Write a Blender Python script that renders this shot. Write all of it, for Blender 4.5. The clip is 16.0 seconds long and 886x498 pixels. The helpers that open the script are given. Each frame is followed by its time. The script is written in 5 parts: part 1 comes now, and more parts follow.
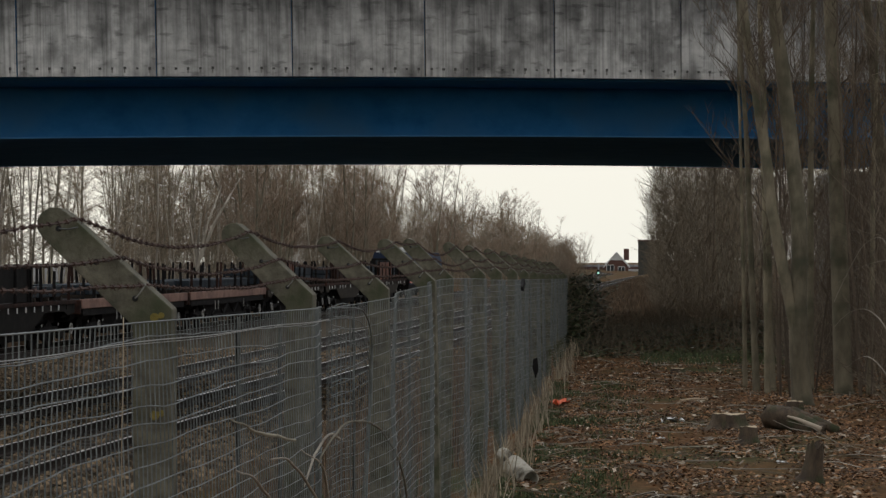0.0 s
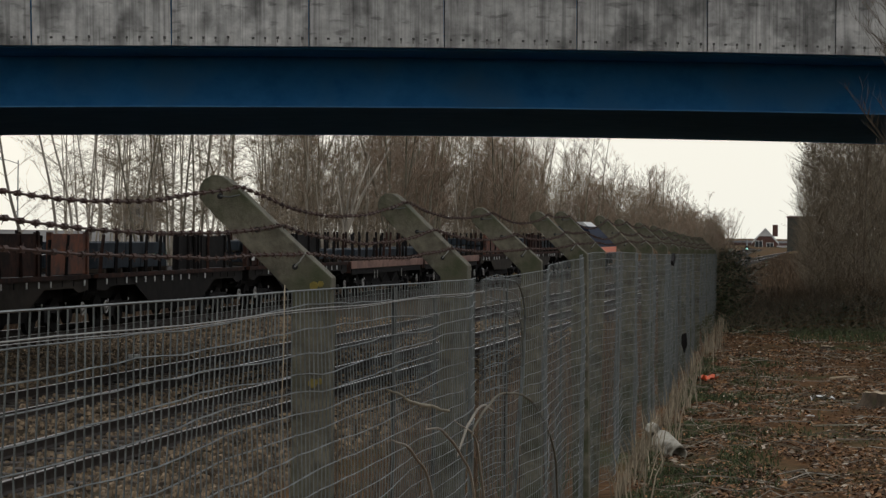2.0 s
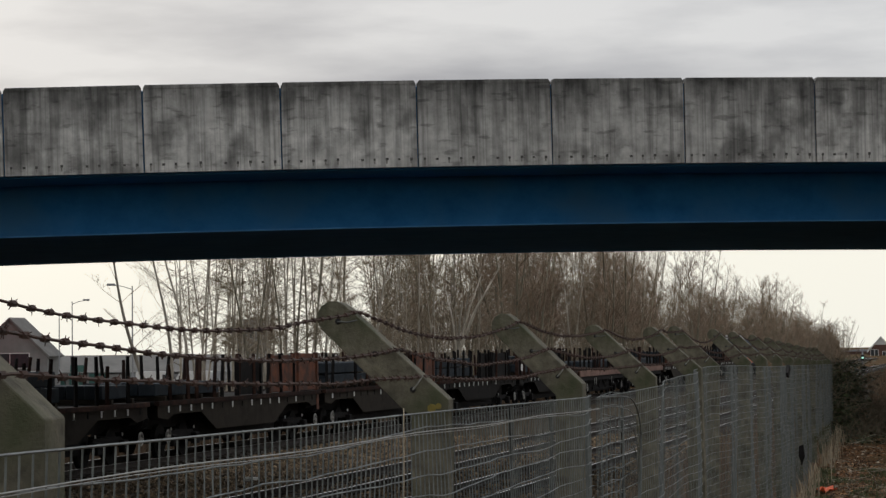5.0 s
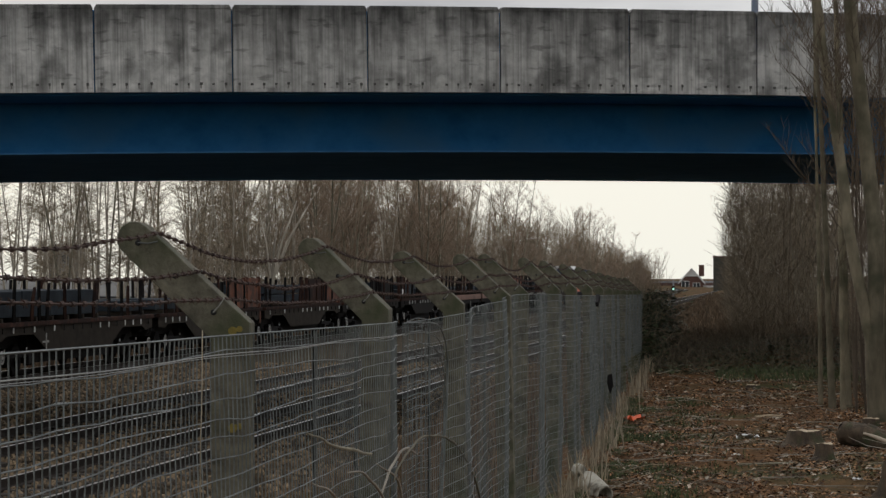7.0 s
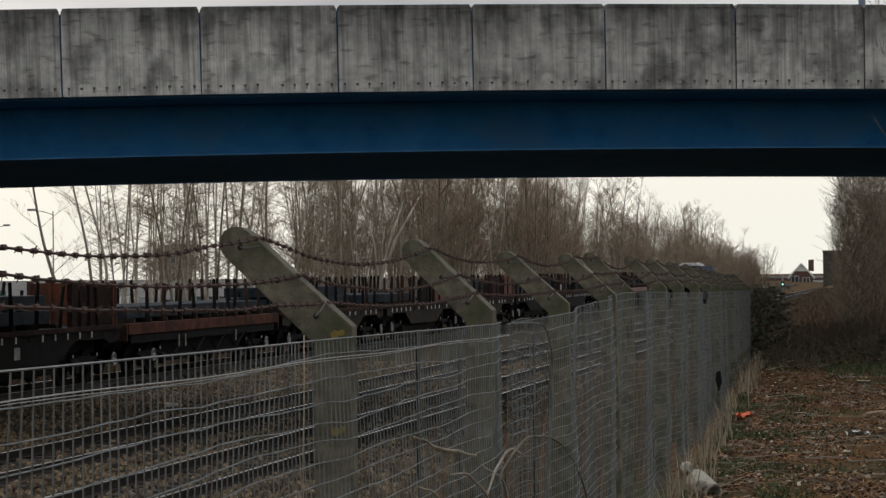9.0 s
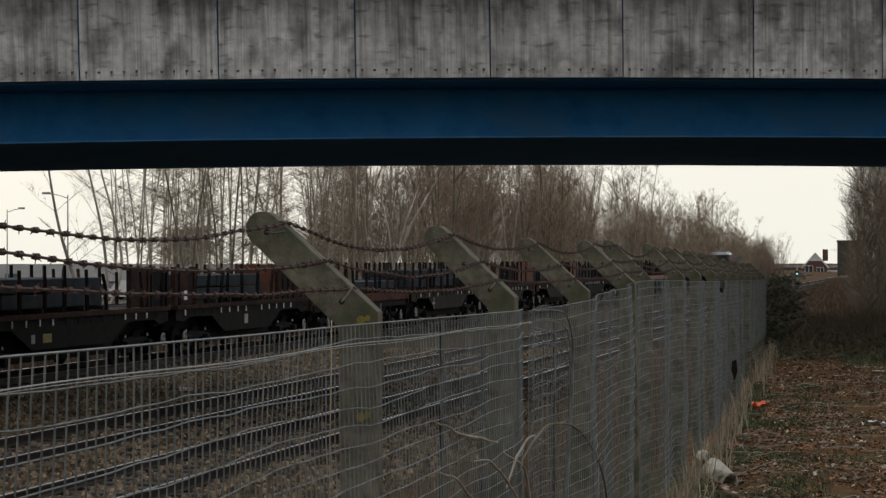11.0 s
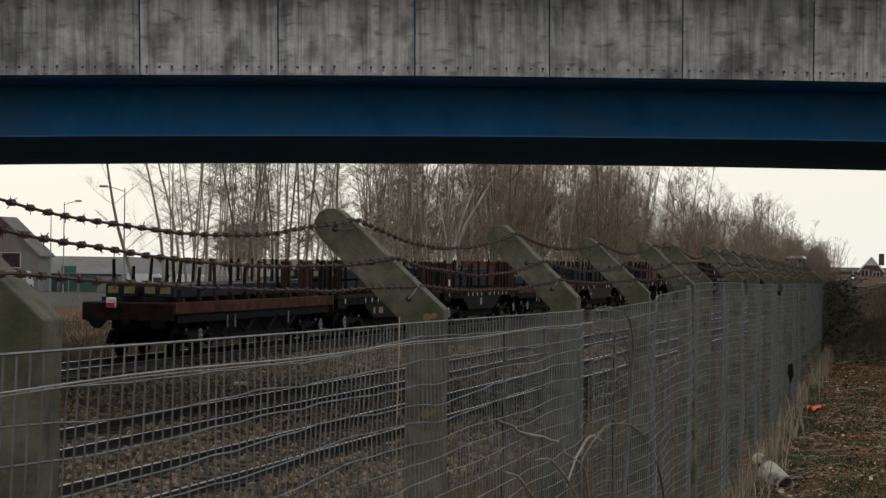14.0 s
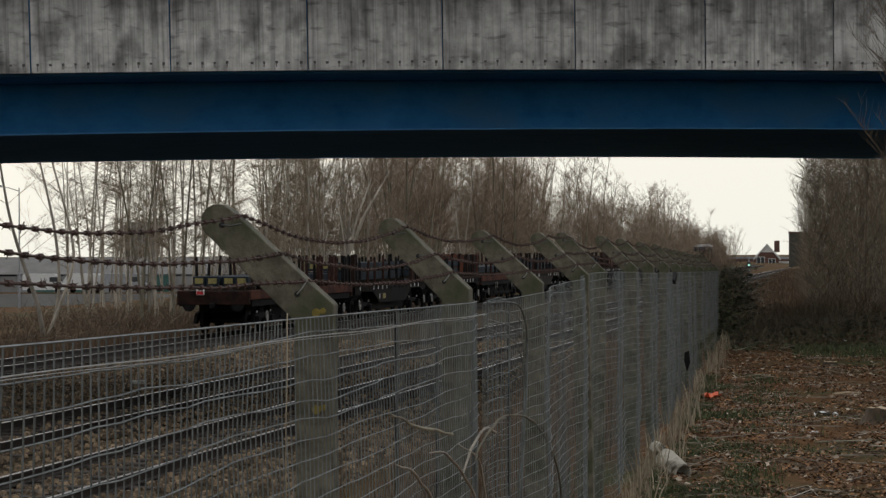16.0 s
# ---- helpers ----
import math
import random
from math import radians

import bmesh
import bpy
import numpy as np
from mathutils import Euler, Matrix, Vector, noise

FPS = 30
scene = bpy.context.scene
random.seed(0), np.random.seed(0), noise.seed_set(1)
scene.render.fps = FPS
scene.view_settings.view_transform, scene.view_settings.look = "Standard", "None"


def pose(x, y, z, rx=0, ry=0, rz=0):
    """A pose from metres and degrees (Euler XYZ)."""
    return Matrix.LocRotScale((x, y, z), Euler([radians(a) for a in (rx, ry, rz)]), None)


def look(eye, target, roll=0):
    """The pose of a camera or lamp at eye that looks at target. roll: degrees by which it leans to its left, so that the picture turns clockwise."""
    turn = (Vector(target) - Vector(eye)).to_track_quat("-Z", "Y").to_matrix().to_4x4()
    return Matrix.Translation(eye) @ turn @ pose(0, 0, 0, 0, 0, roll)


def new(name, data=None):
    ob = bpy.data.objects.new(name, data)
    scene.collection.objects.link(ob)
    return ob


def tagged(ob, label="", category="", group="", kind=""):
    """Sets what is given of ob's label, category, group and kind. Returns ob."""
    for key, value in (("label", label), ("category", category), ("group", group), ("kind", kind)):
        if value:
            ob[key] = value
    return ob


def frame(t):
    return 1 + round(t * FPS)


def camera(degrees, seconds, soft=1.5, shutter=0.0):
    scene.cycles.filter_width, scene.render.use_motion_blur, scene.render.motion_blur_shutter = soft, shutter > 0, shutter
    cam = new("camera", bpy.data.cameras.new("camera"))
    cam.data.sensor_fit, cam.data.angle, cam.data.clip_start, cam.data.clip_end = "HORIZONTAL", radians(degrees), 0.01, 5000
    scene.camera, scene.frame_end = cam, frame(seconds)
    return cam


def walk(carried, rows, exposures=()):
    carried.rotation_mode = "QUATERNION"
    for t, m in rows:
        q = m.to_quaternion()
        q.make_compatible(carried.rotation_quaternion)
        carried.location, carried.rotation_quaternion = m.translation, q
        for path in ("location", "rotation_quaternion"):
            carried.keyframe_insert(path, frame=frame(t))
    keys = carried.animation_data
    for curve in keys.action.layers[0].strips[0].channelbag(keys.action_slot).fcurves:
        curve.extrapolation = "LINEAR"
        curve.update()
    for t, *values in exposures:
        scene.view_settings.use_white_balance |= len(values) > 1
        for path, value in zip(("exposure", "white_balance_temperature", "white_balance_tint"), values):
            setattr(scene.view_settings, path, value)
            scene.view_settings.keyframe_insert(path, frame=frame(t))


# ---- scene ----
cam = camera(20.67, 16.0, soft=1.4)
PATH = [
    (0.0, 0.001, 0.036, 1.802, 90.213, 0.152, 4.390),
    (0.5, 0.003, 0.025, 1.804, 90.653, 0.165, 5.619),
    (1.0, -0.006, 0.022, 1.803, 90.822, -0.087, 6.999),
    (1.5, -0.019, 0.029, 1.803, 90.425, -0.568, 6.977),
    (2.0, -0.031, 0.038, 1.800, 89.547, -0.681, 7.857),
    (2.5, -0.042, 0.026, 1.801, 89.630, -0.392, 9.554),
    (3.0, -0.041, 0.022, 1.803, 90.230, -0.248, 10.367),
    (3.2, -0.035, 0.022, 1.801, 90.701, 0.067, 10.715),
    (5.3, -0.024, -0.059, 1.816, 92.333, 0.878, 10.253),
    (5.5, -0.024, -0.043, 1.818, 92.168, 0.720, 9.468),
    (6.0, -0.012, -0.037, 1.813, 91.517, -0.109, 7.595),
    (6.5, -0.008, -0.017, 1.809, 90.856, -0.471, 6.418),
    (7.0, 0.000, 0.000, 1.800, 90.583, 0.000, 6.146),
    (7.5, -0.004, 0.012, 1.798, 90.344, 0.033, 6.493),
    (8.0, -0.002, 0.003, 1.805, 90.862, 0.662, 7.456),
    (8.5, 0.009, -0.002, 1.810, 91.301, 1.120, 8.513),
    (9.0, 0.016, 0.009, 1.812, 90.539, 0.531, 8.692),
    (9.2, 0.019, 0.007, 1.812, 90.230, 0.388, 8.571),
    (11.3, -0.020, 0.010, 1.811, 90.206, -0.143, 9.273),
    (11.5, -0.020, 0.004, 1.810, 90.151, -0.248, 9.578),
    (12.0, -0.033, -0.012, 1.811, 90.363, -0.280, 10.099),
    (12.5, -0.040, -0.023, 1.812, 90.501, -0.367, 10.123),
    (13.0, -0.043, -0.027, 1.808, 90.158, -0.624, 10.071),
    (13.5, -0.043, -0.022, 1.809, 90.016, -0.782, 10.096),
    (14.0, -0.043, -0.034, 1.812, 90.178, -0.808, 10.300),
    (14.5, -0.038, -0.023, 1.813, 90.184, -0.288, 10.112),
    (15.0, -0.017, -0.021, 1.814, 89.983, 0.226, 8.915),
    (15.5, -0.021, -0.017, 1.810, 89.949, 0.264, 8.225),
    (16.0, -0.022, -0.005, 1.812, 90.038, 0.191, 7.897),
]
walk(cam, [(t, pose(x, y, z, rx, ry, rz)) for t, x, y, z, rx, ry, rz in PATH])

# ---- light: an overcast late-winter sky ----
world = bpy.data.worlds.new("overcast_sky")
scene.world = world
world.use_nodes = True
wn, wl = world.node_tree.nodes, world.node_tree.links
wn.clear()
sky = wn.new("ShaderNodeTexSky")
sky.sky_type, sky.sun_disc = "NISHITA", False
sky.sun_elevation, sky.sun_rotation = radians(24), radians(-35)
sky.dust_density = 4.0
tc = wn.new("ShaderNodeTexCoord")
mp = wn.new("ShaderNodeMapping")
mp.inputs["Scale"].default_value = (3.0, 3.0, 14.0)
cloud = wn.new("ShaderNodeTexNoise")
cloud.inputs["Scale"].default_value, cloud.inputs["Detail"].default_value = 2.2, 7.0
ramp = wn.new("ShaderNodeValToRGB")
ramp.color_ramp.elements[0].position, ramp.color_ramp.elements[0].color = 0.36, (4.3, 4.5, 5.0, 1)
ramp.color_ramp.elements[1].position, ramp.color_ramp.elements[1].color = 0.66, (8.5, 8.6, 8.75, 1)
# the cloud sheet thins towards the horizon, where the light is warmer
sep = wn.new("ShaderNodeSeparateXYZ")
low = wn.new("ShaderNodeMapRange")
low.inputs["From Min"].default_value, low.inputs["From Max"].default_value = 0.035, 0.10
low.inputs["To Min"].default_value, low.inputs["To Max"].default_value = 1.0, 0.0
horizon = wn.new("ShaderNodeMix")
horizon.data_type = "RGBA"
horizon.inputs["B"].default_value = (11.9, 11.7, 10.5, 1)
# an overcast sky is brightest overhead
zenith = wn.new("ShaderNodeMapRange")
zenith.inputs["From Min"].default_value, zenith.inputs["From Max"].default_value = 0.14, 0.95
zenith.inputs["To Min"].default_value, zenith.inputs["To Max"].default_value = 1.0, 1.5
dome = wn.new("ShaderNodeMix")
dome.data_type, dome.blend_type = "RGBA", "MULTIPLY"
dome.inputs["Factor"].default_value = 1.0
both = wn.new("ShaderNodeMix")
both.data_type = "RGBA"
both.inputs["Factor"].default_value = 0.93
bg = wn.new("ShaderNodeBackground")
bg.inputs["Strength"].default_value = 0.09
wo = wn.new("ShaderNodeOutputWorld")
wl.new(tc.outputs["Generated"], mp.inputs["Vector"])
wl.new(mp.outputs["Vector"], cloud.inputs["Vector"])
wl.new(cloud.outputs["Fac"], ramp.inputs["Fac"])
wl.new(tc.outputs["Generated"], sep.inputs["Vector"])
wl.new(sep.outputs["Z"], low.inputs["Value"])
wl.new(low.outputs["Result"], horizon.inputs["Factor"])
wl.new(ramp.outputs["Color"], horizon.inputs["A"])
wl.new(sky.outputs["Color"], both.inputs["A"])
wl.new(sep.outputs["Z"], zenith.inputs["Value"])
wl.new(horizon.outputs["Result"], dome.inputs["A"])
wl.new(zenith.outputs["Result"], dome.inputs["B"])
wl.new(dome.outputs["Result"], both.inputs["B"])
wl.new(both.outputs["Result"], bg.inputs["Color"])
wl.new(bg.outputs["Background"], wo.inputs["Surface"])
sun_data = bpy.data.lights.new("sun", "SUN")
sun_data.energy, sun_data.angle, sun_data.color = 0.5, radians(25), (1.0, 0.96, 0.9)
sun = new("sun", sun_data)
sun.matrix_world = look((0, 0, 60), (30, -42, 30))
scene.view_settings.exposure = -0.14


# ---- materials ----
def material(name, base, other, scale=6.0, rough=0.85, metal=0.0, bump=0.3, stretch=(1, 1, 1), spots=None, spot_scale=1.5,
             coord="Object", island=0.0, thing_random=0.0, fine=None):
    """Two colours mixed by a noise at one scale, stained at a second, with relief and, if wanted, a tint from piece to piece."""
    m = bpy.data.materials.new(name)
    m.use_nodes = True
    n, l = m.node_tree.nodes, m.node_tree.links
    b = n["Principled BSDF"]
    b.inputs["Roughness"].default_value, b.inputs["Metallic"].default_value = rough, metal
    t = n.new("ShaderNodeTexCoord")
    mpp = n.new("ShaderNodeMapping")
    mpp.inputs["Scale"].default_value = stretch
    l.new(t.outputs[coord], mpp.inputs["Vector"])
    n1 = n.new("ShaderNodeTexNoise")
    n1.inputs["Scale"].default_value, n1.inputs["Detail"].default_value = scale, 8.0
    n1.inputs["Roughness"].default_value = 0.65
    l.new(mpp.outputs["Vector"], n1.inputs["Vector"])
    r = n.new("ShaderNodeValToRGB")
    r.color_ramp.elements[0].position, r.color_ramp.elements[0].color = 0.33, (*base, 1)
    r.color_ramp.elements[1].position, r.color_ramp.elements[1].color = 0.68, (*other, 1)
    l.new(n1.outputs["Fac"], r.inputs["Fac"])
    colour = r.outputs["Color"]
    if spots:
        n2 = n.new("ShaderNodeTexNoise")
        n2.inputs["Scale"].default_value, n2.inputs["Detail"].default_value = spot_scale, 6.0
        l.new(t.outputs[coord], n2.inputs["Vector"])
        r2 = n.new("ShaderNodeValToRGB")
        r2.color_ramp.elements[0].position, r2.color_ramp.elements[1].position = 0.48, 0.66
        l.new(n2.outputs["Fac"], r2.inputs["Fac"])
        mx = n.new("ShaderNodeMix")
        mx.data_type = "RGBA"
        mx.inputs["B"].default_value = (*spots, 1)
        l.new(r2.outputs["Color"], mx.inputs["Factor"])
        l.new(colour, mx.inputs["A"])
        colour = mx.outputs["Result"]
    if island or thing_random:
        if island:
            rnd = n.new("ShaderNodeNewGeometry").outputs["Random Per Island"]
        else:
            rnd = n.new("ShaderNodeObjectInfo").outputs["Random"]
        amount = island or thing_random
        mr = n.new("ShaderNodeMapRange")
        mr.inputs["To Min"].default_value, mr.inputs["To Max"].default_value = 1 - amount, 1 + amount
        l.new(rnd, mr.inputs["Value"])
        hs = n.new("ShaderNodeHueSaturation")
        l.new(mr.outputs["Result"], hs.inputs["Value"])
        l.new(colour, hs.inputs["Color"])
        colour = hs.outputs["Color"]
    l.new(colour, b.inputs["Base Color"])
    if bump:
        bp = n.new("ShaderNodeBump")
        bp.inputs["Strength"].default_value, bp.inputs["Distance"].default_value = bump, 0.02
        l.new(n1.outputs["Fac"], bp.inputs["Height"])
        l.new(bp.outputs["Normal"], b.inputs["Normal"])
    return m


M_SOIL = material("leaf_soil", (0.05, 0.027, 0.013), (0.175, 0.094, 0.042), 9.0, 0.95, bump=0.8, spots=(0.06, 0.065, 0.03), spot_scale=0.35)
M_SOIL.node_tree.nodes["Principled BSDF"].inputs["Specular IOR Level"].default_value = 0.05
M_BALLAST = material("ballast", (0.02, 0.014, 0.008), (0.08, 0.056, 0.032), 14.0, 0.95, bump=1.0, spots=(0.05, 0.044, 0.024), spot_scale=1.6)
M_STONE = material("ballast_stone", (0.05, 0.034, 0.02), (0.29, 0.21, 0.125), 9.0, 0.9, bump=0.3, island=0.65)
M_SLEEPER = material("sleeper", (0.035, 0.028, 0.022), (0.08, 0.065, 0.05), 6.0, 0.9, stretch=(1, 8, 8), thing_random=0.25)
M_OILY = material("oily_ballast", (0.012, 0.01, 0.008), (0.035, 0.028, 0.021), 14.0, 0.9, bump=1.0)
M_RAIL = material("rail_side", (0.018, 0.013, 0.01), (0.045, 0.032, 0.023), 8.0, 0.8)
M_RAILTOP = material("rail_head", (0.42, 0.42, 0.42), (0.55, 0.55, 0.55), 20.0, 0.28, metal=1.0, bump=0.02)
M_POST = material("weathered_concrete", (0.062, 0.058, 0.04), (0.21, 0.19, 0.135), 13.0, 0.92, bump=0.7, spots=(0.062, 0.068, 0.034), spot_scale=6.0)
M_LICHEN = material("yellow_lichen", (0.17, 0.135, 0.03), (0.27, 0.21, 0.05), 60.0, 0.95)
M_MESH = material("galvanised_wire", (0.058, 0.067, 0.064), (0.2, 0.221, 0.212), 10.0, 0.5, metal=0.3, bump=0.1)
M_STEELPOST = material("galvanised_post", (0.07, 0.075, 0.07), (0.13, 0.137, 0.127), 6.0, 0.6, metal=0.3, bump=0.1)
M_BARB = material("rusty_barbed_wire", (0.03, 0.018, 0.014), (0.085, 0.045, 0.032), 30.0, 0.9)
M_WETBARK = material("dark_wet_bark", (0.03, 0.023, 0.017), (0.07, 0.055, 0.04), 6.0, 0.9, bump=0.6)
M_STRAIN = material("bright_straining_wire", (0.28, 0.285, 0.27), (0.42, 0.425, 0.4), 8.0, 0.5, metal=0.3, bump=0.05)
M_BLUE = material("blue_girder_paint", (0.02, 0.135, 0.31), (0.045, 0.21, 0.45), 1.4, 0.5, bump=0.05, spots=(0.05, 0.16, 0.3), spot_scale=0.7)
M_BLUE.node_tree.nodes["Principled BSDF"].inputs["Specular IOR Level"].default_value = 0.15
# girder blue mixed paler, to lift the shaded underside out of black
M_SOFFIT = material("lifted_soffit_blue", (0.07, 0.2, 0.42), (0.1, 0.26, 0.5), 1.0, 0.9, bump=0.1)
M_SOFFIT.node_tree.nodes["Principled BSDF"].inputs["Specular IOR Level"].default_value = 0.04
M_BARK = material("grey_bark", (0.12, 0.108, 0.075), (0.28, 0.25, 0.18), 4.0, 0.95, stretch=(1, 1, 0.25), thing_random=0.3)
M_BIRCH = material("pale_bark", (0.2, 0.175, 0.135), (0.46, 0.41, 0.33), 3.0, 0.9, stretch=(1, 1, 0.4), thing_random=0.35)
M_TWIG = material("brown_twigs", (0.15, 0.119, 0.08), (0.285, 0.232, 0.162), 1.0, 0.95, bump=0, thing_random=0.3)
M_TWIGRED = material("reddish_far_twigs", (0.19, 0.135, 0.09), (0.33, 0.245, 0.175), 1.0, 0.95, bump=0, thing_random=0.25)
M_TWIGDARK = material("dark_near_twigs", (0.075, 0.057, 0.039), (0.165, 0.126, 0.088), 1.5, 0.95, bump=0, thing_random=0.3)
M_POLE = material("green_grey_bark", (0.11, 0.092, 0.06), (0.28, 0.238, 0.158), 5.0, 0.95, stretch=(1, 1, 0.3), spots=(0.07, 0.07, 0.04), spot_scale=2.0, thing_random=0.25)
M_BRAMBLE = material("bramble", (0.08, 0.065, 0.04), (0.17, 0.13, 0.08), 2.0, 0.9, bump=0, island=0.4)
M_IVY = material("ivy_leaves", (0.03, 0.042, 0.018), (0.075, 0.09, 0.035), 3.0, 0.55, bump=0, island=0.45)
M_GRASS = material("green_grass", (0.045, 0.062, 0.022), (0.09, 0.11, 0.042), 3.0, 0.8, bump=0, island=0.4)
M_DRY = material("dry_grass", (0.2, 0.16, 0.105), (0.42, 0.35, 0.245), 3.0, 0.9, bump=0, island=0.4)
M_DRYWEED = material("dead_weeds", (0.1, 0.07, 0.045), (0.2, 0.14, 0.09), 2, 0.9, bump=0, island=0.5)
M_LEAF = material("fallen_leaves", (0.1, 0.046, 0.02), (0.31, 0.163, 0.07), 2.0, 0.9, bump=0, island=0.7)
M_CRUMB = material("damp_crumbs", (0.03, 0.017, 0.009), (0.095, 0.055, 0.028), 3.0, 0.95, bump=0, island=0.5)
M_CUT = material("cut_wood", (0.4, 0.3, 0.19), (0.55, 0.44, 0.3), 12.0, 0.85)
M_WHITE = material("white_paint", (0.6, 0.6, 0.57), (0.78, 0.78, 0.75), 8.0, 0.6, bump=0.05)
M_ORANGE = material("orange_plastic", (0.75, 0.12, 0.04), (0.85, 0.18, 0.06), 8.0, 0.45, bump=0.2)
M_RUST = material("rusted_steel", (0.016, 0.011, 0.01), (0.068, 0.031, 0.021), 3.0, 0.9, bump=0.4, spots=(0.022, 0.015, 0.013), spot_scale=1.6, thing_random=0.35)
M_REDSILL = material("faded_red_sill", (0.034, 0.016, 0.012), (0.14, 0.052, 0.032), 2.0, 0.85, bump=0.2, spots=(0.03, 0.018, 0.014), spot_scale=0.9)
M_UNDER = material("grimy_underframe", (0.006, 0.0055, 0.0055), (0.017, 0.015, 0.0142), 3.0, 0.85, bump=0.3)
M_SIDE = material("dusty_side_sill", (0.022, 0.018, 0.014), (0.05, 0.041, 0.031), 2.0, 0.85, bump=0.2, spots=(0.035, 0.028, 0.022), spot_scale=1.0)
M_SIDEDARK = material("sooty_side_sill", (0.008, 0.007, 0.0065), (0.021, 0.018, 0.0155), 2.0, 0.85, bump=0.2, spots=(0.014, 0.012, 0.01), spot_scale=1.0)
M_BOARD = material("blue_grey_board", (0.013, 0.018, 0.023), (0.036, 0.046, 0.055), 2.0, 0.75, bump=0.15, spots=(0.03, 0.036, 0.042), spot_scale=0.8)
M_RUSTORANGE = material("orange_rust_panel", (0.06, 0.027, 0.018), (0.2, 0.062, 0.024), 2.2, 0.9, bump=0.3, spots=(0.05, 0.025, 0.018), spot_scale=1.6)
for m in (M_UNDER, M_SIDE, M_SIDEDARK, M_BOARD, M_RUST, M_REDSILL, M_BALLAST, M_OILY):
    m.node_tree.nodes["Principled BSDF"].inputs["Specular IOR Level"].default_value = 0.12
M_FADEDYELLOW = material("faded_yellow_paint", (0.2, 0.17, 0.06), (0.36, 0.3, 0.1), 8.0, 0.8, bump=0.05)
M_PINKSILL = material("sun_bleached_sill", (0.15, 0.08, 0.06), (0.3, 0.17, 0.125), 2.0, 0.85, bump=0.2, spots=(0.12, 0.06, 0.045), spot_scale=0.9)
M_SHED = material("grey_sheeting", (0.2, 0.2, 0.19), (0.29, 0.29, 0.28), 0.3, 0.8, bump=0.05)
M_ROOF = material("fibre_cement_roof", (0.13, 0.126, 0.116), (0.2, 0.194, 0.18), 0.4, 0.9, bump=0.1)
M_DOORGREEN = material("dark_green_door", (0.03, 0.1, 0.085), (0.055, 0.14, 0.12), 1.0, 0.6, bump=0.05)
M_BRICK = material("red_brick", (0.09, 0.045, 0.035), (0.15, 0.075, 0.055), 2.0, 0.9)
M_TILE = material("roof_tiles", (0.1, 0.06, 0.05), (0.16, 0.09, 0.07), 1.0, 0.9)
M_GLASS = material("dark_glass", (0.03, 0.035, 0.04), (0.05, 0.055, 0.06), 2.0, 0.1, bump=0)
M_RED = material("red_paint", (0.5, 0.02, 0.03), (0.6, 0.035, 0.045), 2.0, 0.5, bump=0.05)
M_GREY = material("grey_steel", (0.25, 0.26, 0.27), (0.36, 0.37, 0.38), 2.0, 0.6, metal=0.2, bump=0.05)
M_CONC_PLAIN = material("plain_concrete", (0.25, 0.24, 0.22), (0.36, 0.35, 0.32), 1.2, 0.9, bump=0.2)


